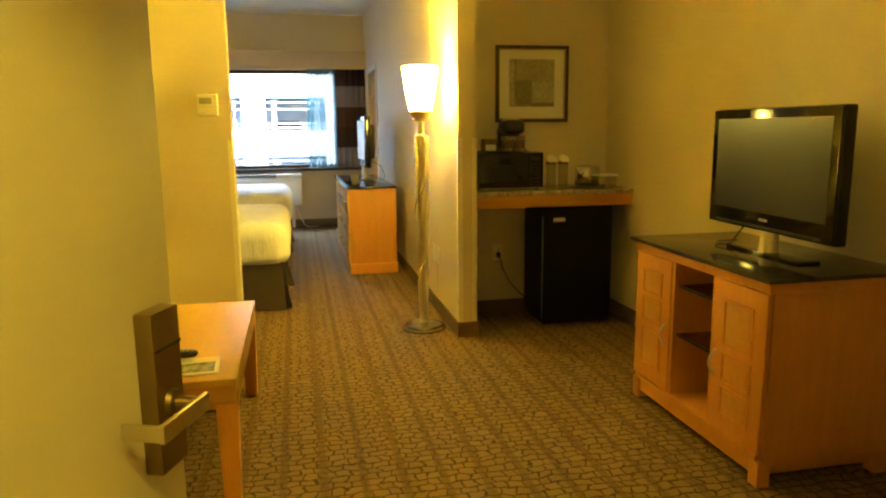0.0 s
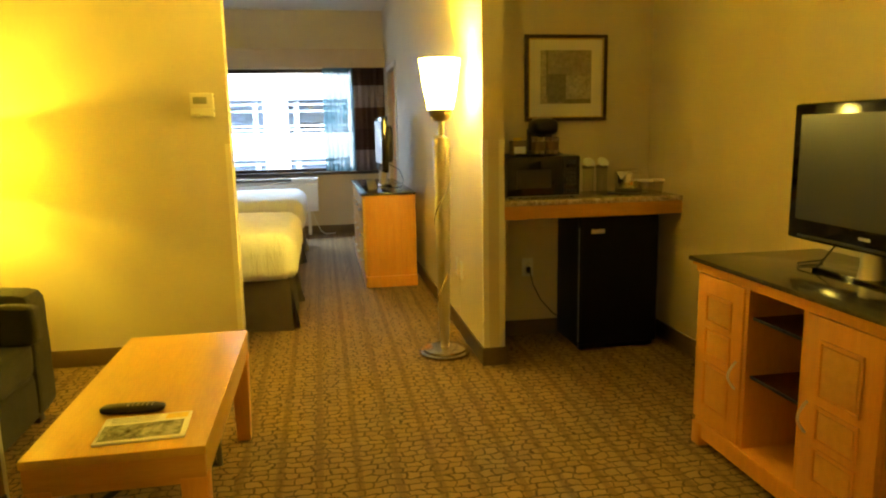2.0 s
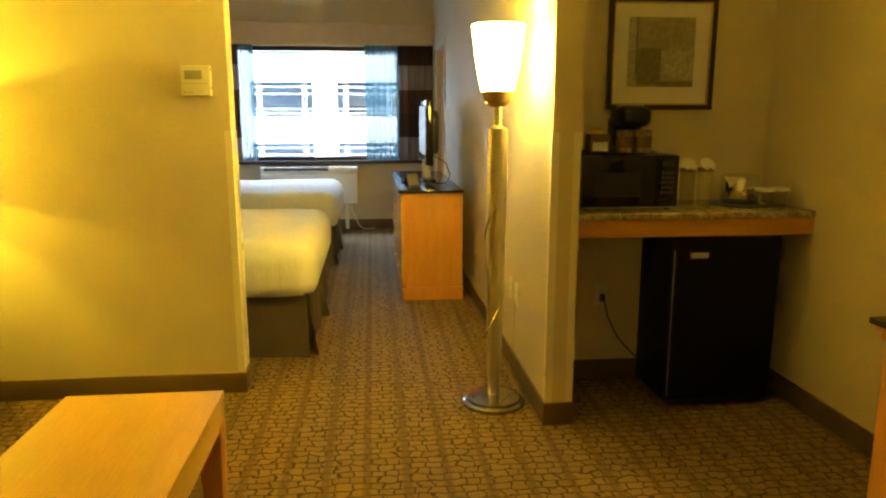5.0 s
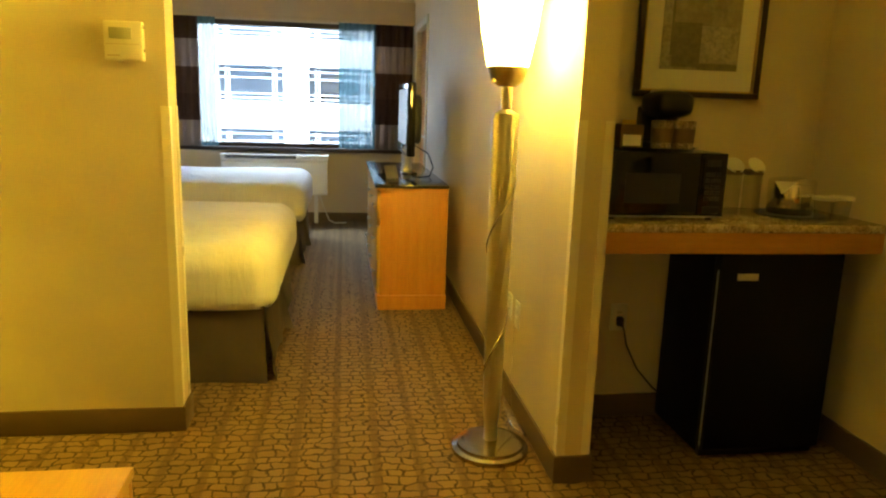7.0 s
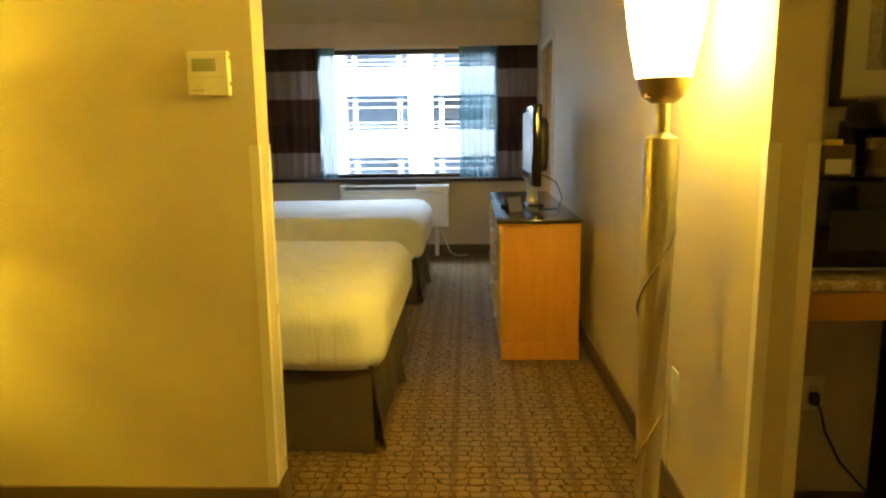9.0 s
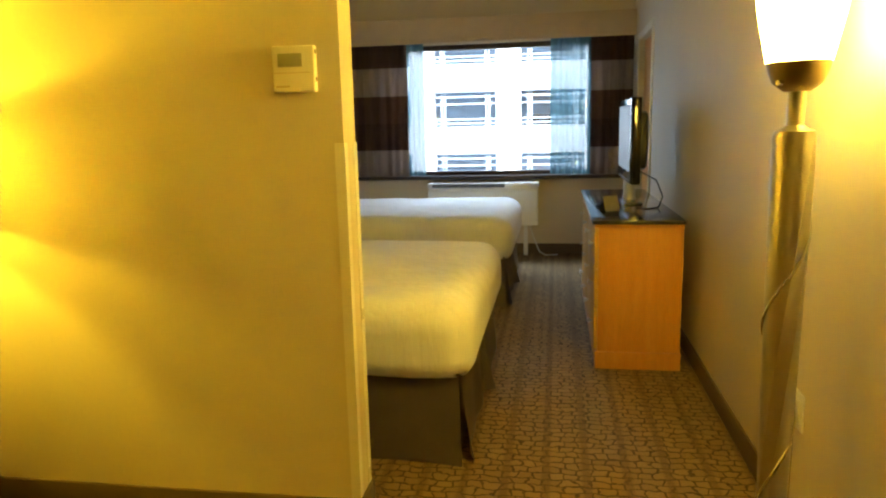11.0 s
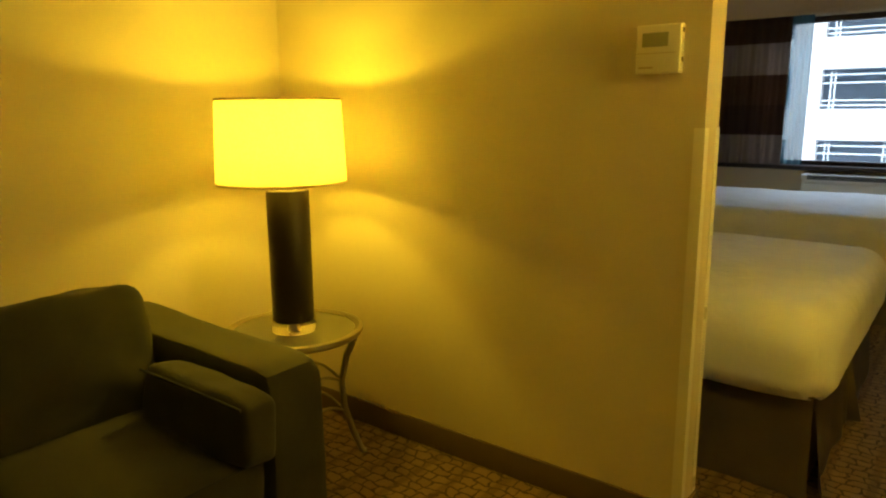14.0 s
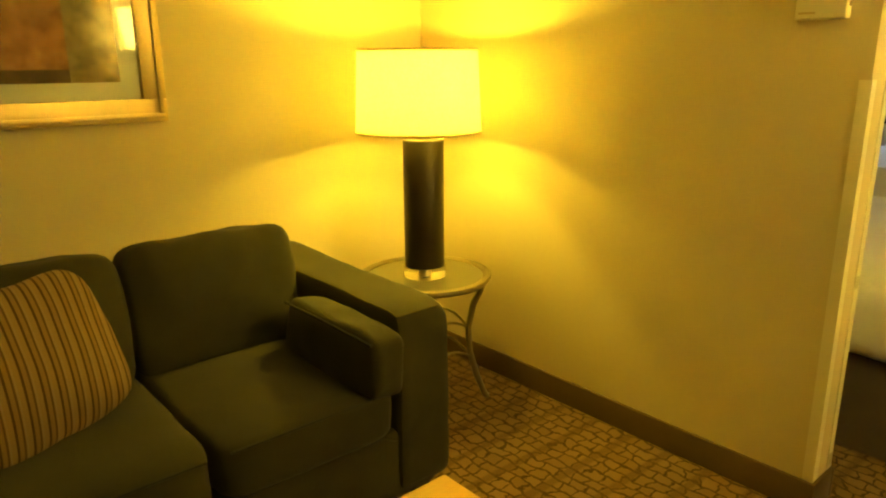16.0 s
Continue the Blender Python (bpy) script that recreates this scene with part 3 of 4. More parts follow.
def media_cabinet():
    c = thing("media_cabinet", "maple media cabinet with black granite top and open shelves", "cabinet", (2.125, 2.22, 0))
    D, L, h = 0.56, 0.955, 0.752
    part("side_panel", box(0.02, D, 0, 0.022, 0.085, h, 0.002), M_MAPLE, c)
    part("side_panel", box(0.02, D, L - 0.022, L, 0.085, h, 0.002), M_MAPLE, c)
    part("divider", box(0.006, D, 0.318, 0.338, 0.12, h - 0.03), M_MAPLE, c)
    part("divider", box(0.006, D, 0.622, 0.642, 0.12, h - 0.03), M_MAPLE, c)
    part("back_panel", box(D - 0.012, D, 0.022, L - 0.022, 0.12, h), M_MAPLE, c)
    part("bottom_panel", box(0.0, D - 0.012, 0.022, L - 0.022, 0.098, 0.12, 0.002), M_MAPLE, c)
    part("top_rail", box(-0.004, D, -0.006, L + 0.006, h - 0.028, h, 0.004), M_MAPLE, c)
    part("cornice", box(-0.016, D, -0.018, L + 0.018, h - 0.001, h + 0.014, 0.005), M_MAPLE, c)
    part("plinth", box(0.012, D, 0.03, L - 0.03, 0.035, 0.098, 0.003), M_MAPLE, c)
    for y in (0.0, L - 0.055):
        for x in (0.0, D - 0.06):
            part("foot", box(x, x + 0.055, y, y + 0.055, 0, 0.098, 0.006), M_MAPLE, c)
    part("top", box(-0.028, D + 0.003, -0.03, L + 0.03, h + 0.014, h + 0.032, 0.005), M_BLACKTOP, c, "polished black granite top")
    for z in (0.392, 0.610):
        part("shelf", box(0.03, D - 0.014, 0.34, 0.62, z, z + 0.010, 0.002), M_SMOKED, c, "smoked glass shelf")
        part("shelf_edge", box(0.024, 0.03, 0.34, 0.62, z, z + 0.010), M_BLACK, c)
    panel_door(c, 0.0, 0.006, 0.316, 0.124, h - 0.032, 0.29)
    panel_door(c, 0.0, 0.644, L - 0.006, 0.124, h - 0.032, 0.672, True)
    return c


media_cabinet()


def television(at, turn, w=0.79, h=0.49, lift=0.095):
    """Screen towards local -y, base on the local floor."""
    t = thing("television", "black flat-screen television on a pedestal, switched off", "television", at, turn, "televisions")
    part("housing", box(-w / 2, w / 2, -0.03, 0.022, lift, lift + h, 0.012, 3), M_GLOSS, t)
    part("back_cover", moved(cushion(w * 0.7, 0.10, h * 0.7, 0.1, 8, 6, 0), pose(0, 0.03, lift + h / 2)), M_BLACK, t)
    part("bezel", box(-w / 2 + 0.004, w / 2 - 0.004, -0.037, -0.029, lift + 0.004, lift + h - 0.004, 0.004), M_GLOSS, t)
    part("screen", box(-w / 2 + 0.042, w / 2 - 0.042, -0.0385, -0.036, lift + 0.075, lift + h - 0.040), M_SCREEN, t, "dark matt screen")
    part("speaker_slot", box(-w / 2 + 0.06, w / 2 - 0.06, -0.039, -0.036, lift + 0.012, lift + 0.022), M_BLACK, t)
    part("badge", box(-0.026, 0.026, -0.0385, -0.0365, lift + 0.042, lift + 0.052), M_GREY, t)
    part("neck", lathe([(0, 0.01), (0.042, 0.01), (0.036, 0.05), (0.036, lift + 0.04), (0, lift + 0.04)], 24), M_NICKEL, t, "silver pedestal neck")
    b = box(-0.23, 0.23, -0.10, 0.12, 0, 0.014, 0.006, 3)
    for vert in b.verts:
        vert.co.y *= 1 - 0.55 * (abs(vert.co.x) / 0.23) ** 2
    part("base", b, M_GLOSS, t)
    return t


television((2.40, 2.602, 0.784), -92, 0.785)

CT = thing("coffee_table", "honey maple coffee table with square tapered legs", "table", (-0.155, 2.515, 0))
part("tabletop", box(0, 0.47, 0, 1.125, 0.447, 0.472, 0.004), M_MAPLE_H, CT)
for a in ((0.004, 0.466, 0.004, 0.026), (0.004, 0.466, 1.099, 1.121)):
    part("apron", box(*a, 0.365, 0.447, 0.002), M_MAPLE_X, CT)
for a in ((0.004, 0.026, 0.026, 1.099), (0.444, 0.466, 0.026, 1.099)):
    part("apron", box(*a, 0.365, 0.447, 0.002), M_MAPLE_H, CT)
for x in (0.038, 0.432):
    for y in (0.038, 1.087):
        bm = box(x - 0.036, x + 0.036, y - 0.036, y + 0.036, 0, 0.38, 0.003)
        for vert in bm.verts:
            if vert.co.z < 0.2:
                vert.co.x = x + (vert.co.x - x) * 0.75
                vert.co.y = y + (vert.co.y - y) * 0.75
        part("leg", bm, M_MAPLE, CT)
part("lift_bracket", tube([(0.06, 0.35, 0.37), (0.10, 0.62, 0.12), (0.40, 0.62, 0.12), (0.44, 0.35, 0.37)], 0.012), M_BLACK, CT, "black metal folding bracket")
part("lift_bracket", tube([(0.06, 0.16, 0.20), (0.40, 0.40, 0.37)], 0.010), M_BLACK, CT, "black metal folding bracket")

rc = thing("remote_control", "black remote control with grey buttons on the coffee table", "remote control", (0.06, 2.803, 0.472), -4)
part("body", moved(cushion(0.19, 0.046, 0.024, 0.1, 4, 8, 0), pose(0, 0, 0.0125)), M_BLACK, rc)
for i in range(6):
    for j in (-0.011, 0.0, 0.011):
        part("button", lathe([(0, 0.0235), (0.0032, 0.0235), (0.003, 0.026), (0, 0.0262)], 8, x=-0.01 + i * 0.014, y=j), M_GREY, rc)

mg = thing("magazine", "glossy grey magazine with a yellow corner on the table", "magazine", (0.125, 2.665, 0.472), 3)
part("cover", box(-0.12, 0.12, -0.09, 0.09, 0, 0.006, 0.001), M_PAPER, mg)
M_PHOTO = stone_mat("cover_photo", (0.05, 0.05, 0.05), (0.18, 0.18, 0.17), (0.45, 0.45, 0.42), 18, 0.25)
part("photo", box(-0.112, 0.105, -0.075, 0.03, 0.006, 0.0066), M_PHOTO, mg, "dark grey cover photograph")
M_YELLOW = speckled("yellow_print", (0.75, 0.55, 0.06), 0.4)
part("corner_flash", box(0.05, 0.112, 0.045, 0.082, 0.006, 0.0066), M_YELLOW, mg, "yellow printed corner")
for i in range(4):
    part("text_bar", box(-0.10, 0.02 + 0.01 * (i % 2), 0.042 + i * 0.011, 0.047 + i * 0.011, 0.006, 0.0064), M_GREY, mg)


def sofa():
    s = thing("sofa", "dark green velvet two-seat sofa with piped cushions", "sofa", (-0.034, -0.012, 0))
    yr, yl, xf, xb = 4.09, 2.63, -0.59, -1.57
    part("base_frame", box(xb + 0.02, xf - 0.02, yl + 0.05, yr - 0.05, 0.05, 0.27, 0.02, 3), M_SOFA, s)
    part("back_frame", moved(cushion(0.26, yr - yl - 0.1, 0.58, 0.0, 9, 12, 0.002), pose(xb + 0.13, (yr + yl) / 2, 0.33)), M_SOFA, s)
    for y in (yr - 0.10, yl + 0.10):
        arm = cushion(xf - xb - 0.005, 0.20, 0.58, 0.02, 14, 14, 0.003, y)
        for vert in arm.verts:
            if vert.co.z > 0.1:
                vert.co.z += 0.02 * max(0, (-vert.co.x - 0.1) / 0.45)
        part("arm", moved(arm, pose((xf + xb) / 2, y, 0.338)), M_SOFA, s)
    mid = (yr + yl) / 2
    for y0, y1, k in ((mid, yr - 0.20, 1), (yl + 0.20, mid, 2)):
        part("seat_cushion", moved(cushion(0.70, y1 - y0 - 0.006, 0.16, 0.18, 9, 14, 0.004, k * 3), pose(-0.925, (y0 + y1) / 2, 0.352)), M_SOFA, s)
        bc = part("back_cushion", moved(cushion(0.19, y1 - y0 - 0.002, 0.41, 0.35, 7, 16, 0.010, k * 7), pose(-1.21, (y0 + y1) / 2, 0.585, 0, -12)), M_SOFA, s)
        w, hh = (y1 - y0) / 2 - 0.022, 0.18
        loop = []
        for q in range(49):
            a = 2 * math.pi * q / 48
            ca, sa = math.cos(a), math.sin(a)
            kk = (abs(ca) ** 7 + abs(sa) ** 7) ** (-1 / 7)
            loop.append(pose(-1.21, (y0 + y1) / 2, 0.585, 0, -12) @ Vector((0.075, w * ca * kk, hh * sa * kk)))
        part("piping", tube(loop, 0.005, 6), M_PIPE, bc, "darker piping")
        part("seat_piping", tube([(-0.583, y0 + 0.03, 0.413), (-0.576, (y0 + y1) / 2, 0.417), (-0.583, y1 - 0.03, 0.413)], 0.004, 6), M_PIPE, s)
    part("front_rail", moved(cushion(0.05, yr - yl - 0.40, 0.20, 0, 9, 6, 0), pose(-0.62, mid, 0.17)), M_SOFA, s)
    for x in (xb + 0.08, xf - 0.08):
        for y in (yl + 0.08, yr - 0.08):
            part("foot", box(x - 0.03, x + 0.03, y - 0.03, y + 0.03, 0, 0.06, 0.004), M_DARKWOOD, s)
    return s


sofa()
bol = thing("bolster_cushion", "green velvet box bolster leaning against the sofa arm", "cushion", (-0.809, 3.813, 0.408), 0)
part("cover", moved(cushion(0.48, 0.115, 0.185, 0.18, 8, 14, 0.008, 4), pose(0, 0, 0.10, -6)), M_SOFA, bol)
part("piping", tube([(-0.23, -0.055, 0.180), (0, -0.062, 0.187), (0.23, -0.055, 0.180)], 0.004, 6), M_PIPE, bol)
pil = thing("striped_pillow", "gold and brown striped chenille pillow leaning on the sofa", "pillow", (-0.965, 3.055, 0.415), 12)
part("cover", moved(cushion(0.12, 0.40, 0.38, 0.75, 4.5, 16, 0.008, 9), pose(0, 0, 0.20, 8, -20)), M_PILLOW, pil)


def side_table():
    t = thing("side_table", "round metal side table with glass top and curved legs", "table", (LAMP_T[0], LAMP_T[1], 0))
    part("rim", lathe([(0.222, 0.500), (0.245, 0.500), (0.252, 0.510), (0.250, 0.522), (0.236, 0.526), (0.222, 0.518), (0.222, 0.500)], 56), M_PEWTER, t)
    part("glass_top", lathe([(0, 0.505), (0.222, 0.505), (0.222, 0.515), (0, 0.515)], 56), M_MIRROR, t, "pale glass inset")
    for k in range(4):
        a = radians(48 + 90 * k)
        prof = [(0.222, 0.505), (0.215, 0.46), (0.185, 0.40), (0.165, 0.30), (0.172, 0.20), (0.20, 0.10), (0.225, 0.035), (0.238, 0.012), (0.250, 0.012)]
        part("leg", tube([(r * math.cos(a), r * math.sin(a), z) for r, z in prof], [0.012, 0.013, 0.013, 0.012, 0.012, 0.012, 0.011, 0.012, 0.010], 10), M_PEWTER, t)
        b = a + radians(90)
        for z, rr in ((0.30, 0.165), (0.18, 0.175)):
            arc = []
            for q in range(13):
                u = q / 12
                p = Vector((rr * math.cos(a), rr * math.sin(a), z)).lerp(Vector((rr * math.cos(b), rr * math.sin(b), z)), u)
                arc.append((p.x, p.y, z + 0.045 * math.sin(math.pi * u)))
            part("scroll", tube(arc, 0.005, 6), M_PEWTER, t)
    return t


m = Mat("pale_glass_top", (0.30, 0.30, 0.24), 0.08)
M_MIRROR = m.m
side_table()


def table_lamp():
    t = thing("table_lamp", "table lamp with drum linen shade and dark leather column", "lamp", (*LAMP_T, 0.526))
    part("acrylic_base", lathe([(0, -0.011), (0.080, -0.011), (0.080, 0.030), (0, 0.030)], 40), M_ACRYLIC, t, "clear acrylic base disc")
    part("stem", lathe([(0, -0.008), (0.016, -0.008), (0.016, 0.030), (0, 0.030)], 16), M_NICKEL, t)
    part("column", lathe([(0, 0.030), (0.073, 0.030), (0.075, 0.04), (0.075, 0.498), (0.072, 0.502), (0, 0.502)], 48), M_LEATHER, t, "dark brown leather column")
    part("collar", lathe([(0, 0.502), (0.03, 0.502), (0.03, 0.512), (0.012, 0.514), (0.012, 0.55), (0, 0.55)], 20), M_NICKEL, t)
    part("socket", lathe([(0, 0.55), (0.018, 0.55), (0.018, 0.575), (0, 0.575)], 16), M_BRONZE, t)
    sh = part("shade", lathe([(0.226, 0.530), (0.213, 0.815), (0.2105, 0.815), (0.2235, 0.530), (0.226, 0.530)], 64, x=-0.010, y=-0.012), M_SHADE_T, t, "yellow-lit linen drum shade")
    part("trim_ring", lathe([(0.2225, 0.528), (0.2275, 0.528), (0.2272, 0.535), (0.2225, 0.535), (0.2225, 0.528)], 64, x=-0.010, y=-0.012), M_VALANCE, sh)
    part("trim_ring", lathe([(0.2095, 0.810), (0.2145, 0.810), (0.2145, 0.817), (0.2095, 0.817), (0.2095, 0.810)], 64, x=-0.010, y=-0.012), M_VALANCE, sh)
    return t


table_lamp()


def floor_lamp():
    t = thing("floor_lamp", "brushed nickel torchiere with lit frosted glass shade", "lamp", (*LAMP_F, 0))
    part("base", lathe([(0, 0), (0.142, 0), (0.146, 0.008), (0.144, 0.018), (0.126, 0.024), (0.124, 0.036), (0.10, 0.042), (0.03, 0.046), (0, 0.046)], 56), M_STEEL, t)
    part("lower_post", lathe([(0, 0.046), (0.026, 0.046), (0.024, 0.12), (0, 0.12)], 24), M_NICKEL, t)
    # tapered column with a twisted facet
    bm, n, rings = bmesh.new(), 24, []
    for j in range(41):
        h = j / 40
        r = 0.027 + 0.022 * h ** 0.6
        tw = 2.6 * h
        rings.append([bm.verts.new((r * math.cos(2 * math.pi * i / n) * (1.0 if i % 12 > 1 else 0.88), r * math.sin(2 * math.pi * i / n) * (1.0 if i % 12 > 1 else 0.88), 0.12 + 1.13 * h)) for i in range(n)])
        for vert in rings[-1]:
            vert.co = pose(0, 0, 0, 0, 0, math.degrees(tw)) @ vert.co
    for a, b in zip(rings, rings[1:]):
        for i in range(n):
            bm.faces.new((a[i], a[(i + 1) % n], b[(i + 1) % n], b[i]))
    bm.faces.new(rings[-1])
    part("column", bm, M_NICKEL, t, "tapered nickel column with a twisting facet", 25)
    helix = []
    for q in range(91):
        hh = q / 90
        rr, a = 0.0275 + 0.022 * hh ** 0.6, 0.6 + 2 * math.pi * 2.3 * hh
        helix.append((rr * math.cos(a), rr * math.sin(a), 0.12 + 1.12 * hh))
    part("twist_ridge", tube(helix, 0.0042, 6), M_CHROME, t, "bright ridge winding up the column")
    part("collar", lathe([(0, 1.245), (0.045, 1.245), (0.045, 1.256), (0.03, 1.262), (0.02, 1.27), (0.020, 1.345), (0.022, 1.35), (0, 1.35)], 32), M_NICKEL, t)
    part("cup", lathe([(0, 1.345), (0.03, 1.347), (0.054, 1.365), (0.066, 1.395), (0.070, 1.42), (0.066, 1.42), (0.055, 1.385), (0.03, 1.36), (0, 1.357)], 40), M_BRONZE, t)
    part("switch_knob", moved(lathe([(0, 0), (0.006, 0), (0.006, 0.015), (0, 0.016)], 12), pose(-0.045, -0.035, 1.365, 90, 0, -50)), M_CHROME, t)
    part("shade", lathe([(0.070, 1.412), (0.092, 1.52), (0.114, 1.682), (0.111, 1.682), (0.089, 1.52), (0.066, 1.416), (0.070, 1.412)], 48), M_SHADE_F, t, "glowing frosted glass cone")
    cord = [(0.02, -0.01, 0.35), (0.05, 0.03, 0.22), (0.07, 0.05, 0.12), (0.10, 0.05, 0.06), (0.13, 0.02, 0.048), (0.158, 0.06, 0.02), (0.162, 0.16, 0.006), (0.155, 0.30, 0.006), (0.166, 0.38, 0.12), (0.172, 0.39, 0.38)]
    part("cord", tube(cord, 0.0035, 6), M_ACRYLIC, t, "clear power cord")
    return t


floor_lamp()

th = thing("thermostat", "cream wall thermostat with a small grey display", "thermostat", (0.022, YP, 1.461))
part("housing", box(-0.064, 0.064, -0.028, 0, -0.066, 0.066, 0.006, 3), M_GUARD, th)
part("display", box(-0.046, 0.028, -0.0295, -0.027, 0.006, 0.044, 0.001), M_LCD, th, "grey-green display")
part("door_line", box(-0.058, 0.050, -0.0288, -0.0275, -0.012, -0.010), M_VALANCE, th)
part("text_bar", box(-0.054, -0.012, -0.0287, -0.0275, -0.052, -0.047), M_VALANCE, th)
for z in (0.048, -0.03):
    part("clip", box(0.0635, 0.0655, -0.02, -0.008, z - 0.006, z + 0.006), M_BASE, th)


def wall_plate(at, turn, label, kind):
    p = thing("wall_plate", label, "outlet", at, turn, "wall plates")
    part("plate", box(-0.036, 0.036, -0.006, 0, -0.058, 0.058, 0.002), M_WHITE, p)
    for z in (0.02, -0.02):
        r = part("receptacle", box(-0.016, 0.016, -0.008, -0.005, z - 0.014, z + 0.014, 0.002), M_WHITE, p)
        if kind:
            for x in (-0.006, 0.006):
                part("slot", box(x - 0.001, x + 0.001, -0.0085, -0.0075, z - 0.004, z + 0.006), M_BLACK, r)
    return p


wall_plate((XH, 5.035, 0.42), -90, "white power outlet on the passage wall", True)
wall_plate((XH, 4.895, 0.42), -90, "white cable outlet on the passage wall", False)
wall_plate((1.905, YP, 0.44), 0, "white power outlet under the granite counter", True)

# picture over the sofa
pic = thing("framed_picture", "abstract orange and brown print in a gilt frame", "picture", (X0, 2.883, 1.112), 90, "pictures")
W, HH, f = 1.56, 0.95, 0.075


def frame_y(x0, x1, z0, z1, w, y0, y1, bev=0.004):
    """Four mitre-like bars of a picture frame facing -y."""
    bms = [box(x0, x1, y0, y1, z0, z0 + w, bev), box(x0, x1, y0, y1, z1 - w, z1, bev),
           box(x0, x0 + w, y0 + 0.001, y1, z0 + w, z1 - w, bev), box(x1 - w, x1, y0 + 0.001, y1, z0 + w, z1 - w, bev)]
    return bms


for bm in frame_y(-W / 2, W / 2, 0, HH, f, -0.035, 0):
    part("frame_bar", bm, M_GOLD, pic)
for bm in frame_y(-W / 2 + 0.012, W / 2 - 0.012, 0.012, HH - 0.012, 0.016, -0.043, -0.034, 0.003):
    part("frame_bead", bm, M_GOLD, pic)
part("mat_board", box(-W / 2 + f, W / 2 - f, -0.012, -0.002, f, HH - f), M_PAPER, pic, "cream mat board")
M_ART1 = stone_mat("orange_print", (0.30, 0.11, 0.03), (0.42, 0.17, 0.04), (0.50, 0.25, 0.07), 5, 0.5)
M_ART2 = stone_mat("olive_print", (0.20, 0.16, 0.06), (0.33, 0.24, 0.09), (0.42, 0.30, 0.12), 6, 0.5)
M_ART3 = stone_mat("umber_print", (0.10, 0.055, 0.02), (0.14, 0.075, 0.03), (0.2, 0.12, 0.05), 6, 0.5)
part("print_field", box(-0.645, 0.645, -0.0135, -0.011, 0.13, 0.80), M_ART1, pic, "orange print")
part("print_band", box(0.50, 0.645, -0.0145, -0.0125, 0.13, 0.80), M_ART2, pic, "olive side of the print")
part("print_block", box(-0.2, 0.50, -0.0143, -0.0125, 0.13, 0.17), M_ART3, pic, "dark brown block of the print")
m = Mat("picture_glass", (1, 1, 1), 0.02)
m.p.inputs["Transmission Weight"].default_value = 1.0
m.p.inputs["IOR"].default_value = 1.35
gl = part("glazing", box(-W / 2 + f, W / 2 - f, -0.024, -0.021, f, HH - f), m.m, pic)
gl.visible_shadow = False

# ---- wet bar alcove ----
ct = thing("bar_counter", "granite counter with maple apron across the alcove", "counter", (XP, YF, 0))
WD = X1 - XP
bm = box(0.002, WD - 0.002, 0.062, YP - YF - 0.002, 0.875, 0.905, 0.006, 3)
part("slab", bm, M_GRANITE, ct, "polished beige granite slab")
part("apron", box(0.002, WD - 0.002, 0.07, 0.092, 0.80, 0.875, 0.002), M_MAPLE_X, ct)
part("cleat", box(0.002, 0.024, 0.092, YP - YF - 0.004, 0.82, 0.875), M_MAPLE, ct)
part("cleat", box(WD - 0.024, WD - 0.002, 0.092, YP - YF - 0.004, 0.82, 0.875), M_MAPLE, ct)

fr = thing("mini_fridge", "black compact refrigerator under the counter", "refrigerator", (2.09, 4.372, 0))
part("cabinet", box(0.004, 0.476, 0.052, 0.40, 0.02, 0.792, 0.008), M_FRIDGE, fr)
part("door", box(0, 0.48, 0, 0.048, 0.045, 0.797, 0.010, 3), M_FRIDGE, fr)
part("door_edge", box(-0.002, 0.006, 0.008, 0.018, 0.06, 0.735, 0.002), M_GREY, fr, "grey door edge strip")
part("badge", box(0.066, 0.146, -0.003, 0.002, 0.70, 0.725, 0.001), M_NICKEL, fr, "silver name badge")
part("kick_plate", box(0.01, 0.47, 0.03, 0.06, 0.012, 0.045), M_BLACK, fr)
for x in (0.04, 0.44):
    for y in (0.07, 0.36):
        part("foot", lathe([(0, 0), (0.016, 0), (0.016, 0.022), (0, 0.022)], 12, x=x, y=y), M_BLACK, fr)
cordpts = [(1.905 - 2.09, YP - 4.372 - 0.03, 0.425), (1.91 - 2.09, 0.36, 0.40), (1.92 - 2.09, 0.35, 0.34), (1.97 - 2.09, 0.34, 0.24), (2.04 - 2.09, 0.33, 0.16), (0.004, 0.33, 0.12)]
part("power_cord", tube(cordpts, 0.004, 8), M_BLACK, fr)
part("plug", box(1.893 - 2.09, 1.917 - 2.09, YP - 4.372 - 0.035, YP - 4.372 - 0.008, 0.408, 0.445, 0.004), M_BLACK, fr)

mw = thing("microwave", "black countertop microwave oven on the granite counter", "microwave", (1.675, 4.42, 0.905))
part("case", box(0, 0.425, 0.02, 0.335, 0.012, 0.238, 0.006), M_BLACK, mw)
md = part("door", box(0, 0.325, 0, 0.021, 0.012, 0.238, 0.005), M_GLOSS, mw)
part("window", box(0.055, 0.255, -0.0012, 0.0005, 0.062, 0.165), M_SCREEN, md, "grey mesh window")
cp = part("control_panel", box(0.327, 0.425, 0, 0.021, 0.012, 0.238, 0.005), M_GLOSS, mw)
part("display", box(0.35, 0.402, -0.0012, 0.0005, 0.192, 0.215), M_SCREEN, cp)
for r in range(5):
    for c in range(3):
        part("key", box(0.348 + c * 0.02, 0.364 + c * 0.02, -0.0015, 0.0005, 0.072 + r * 0.021, 0.087 + r * 0.021), M_SCREEN, cp)
part("open_button", box(0.346, 0.406, -0.0025, 0.0005, 0.028, 0.052, 0.001), M_BLACK, cp)
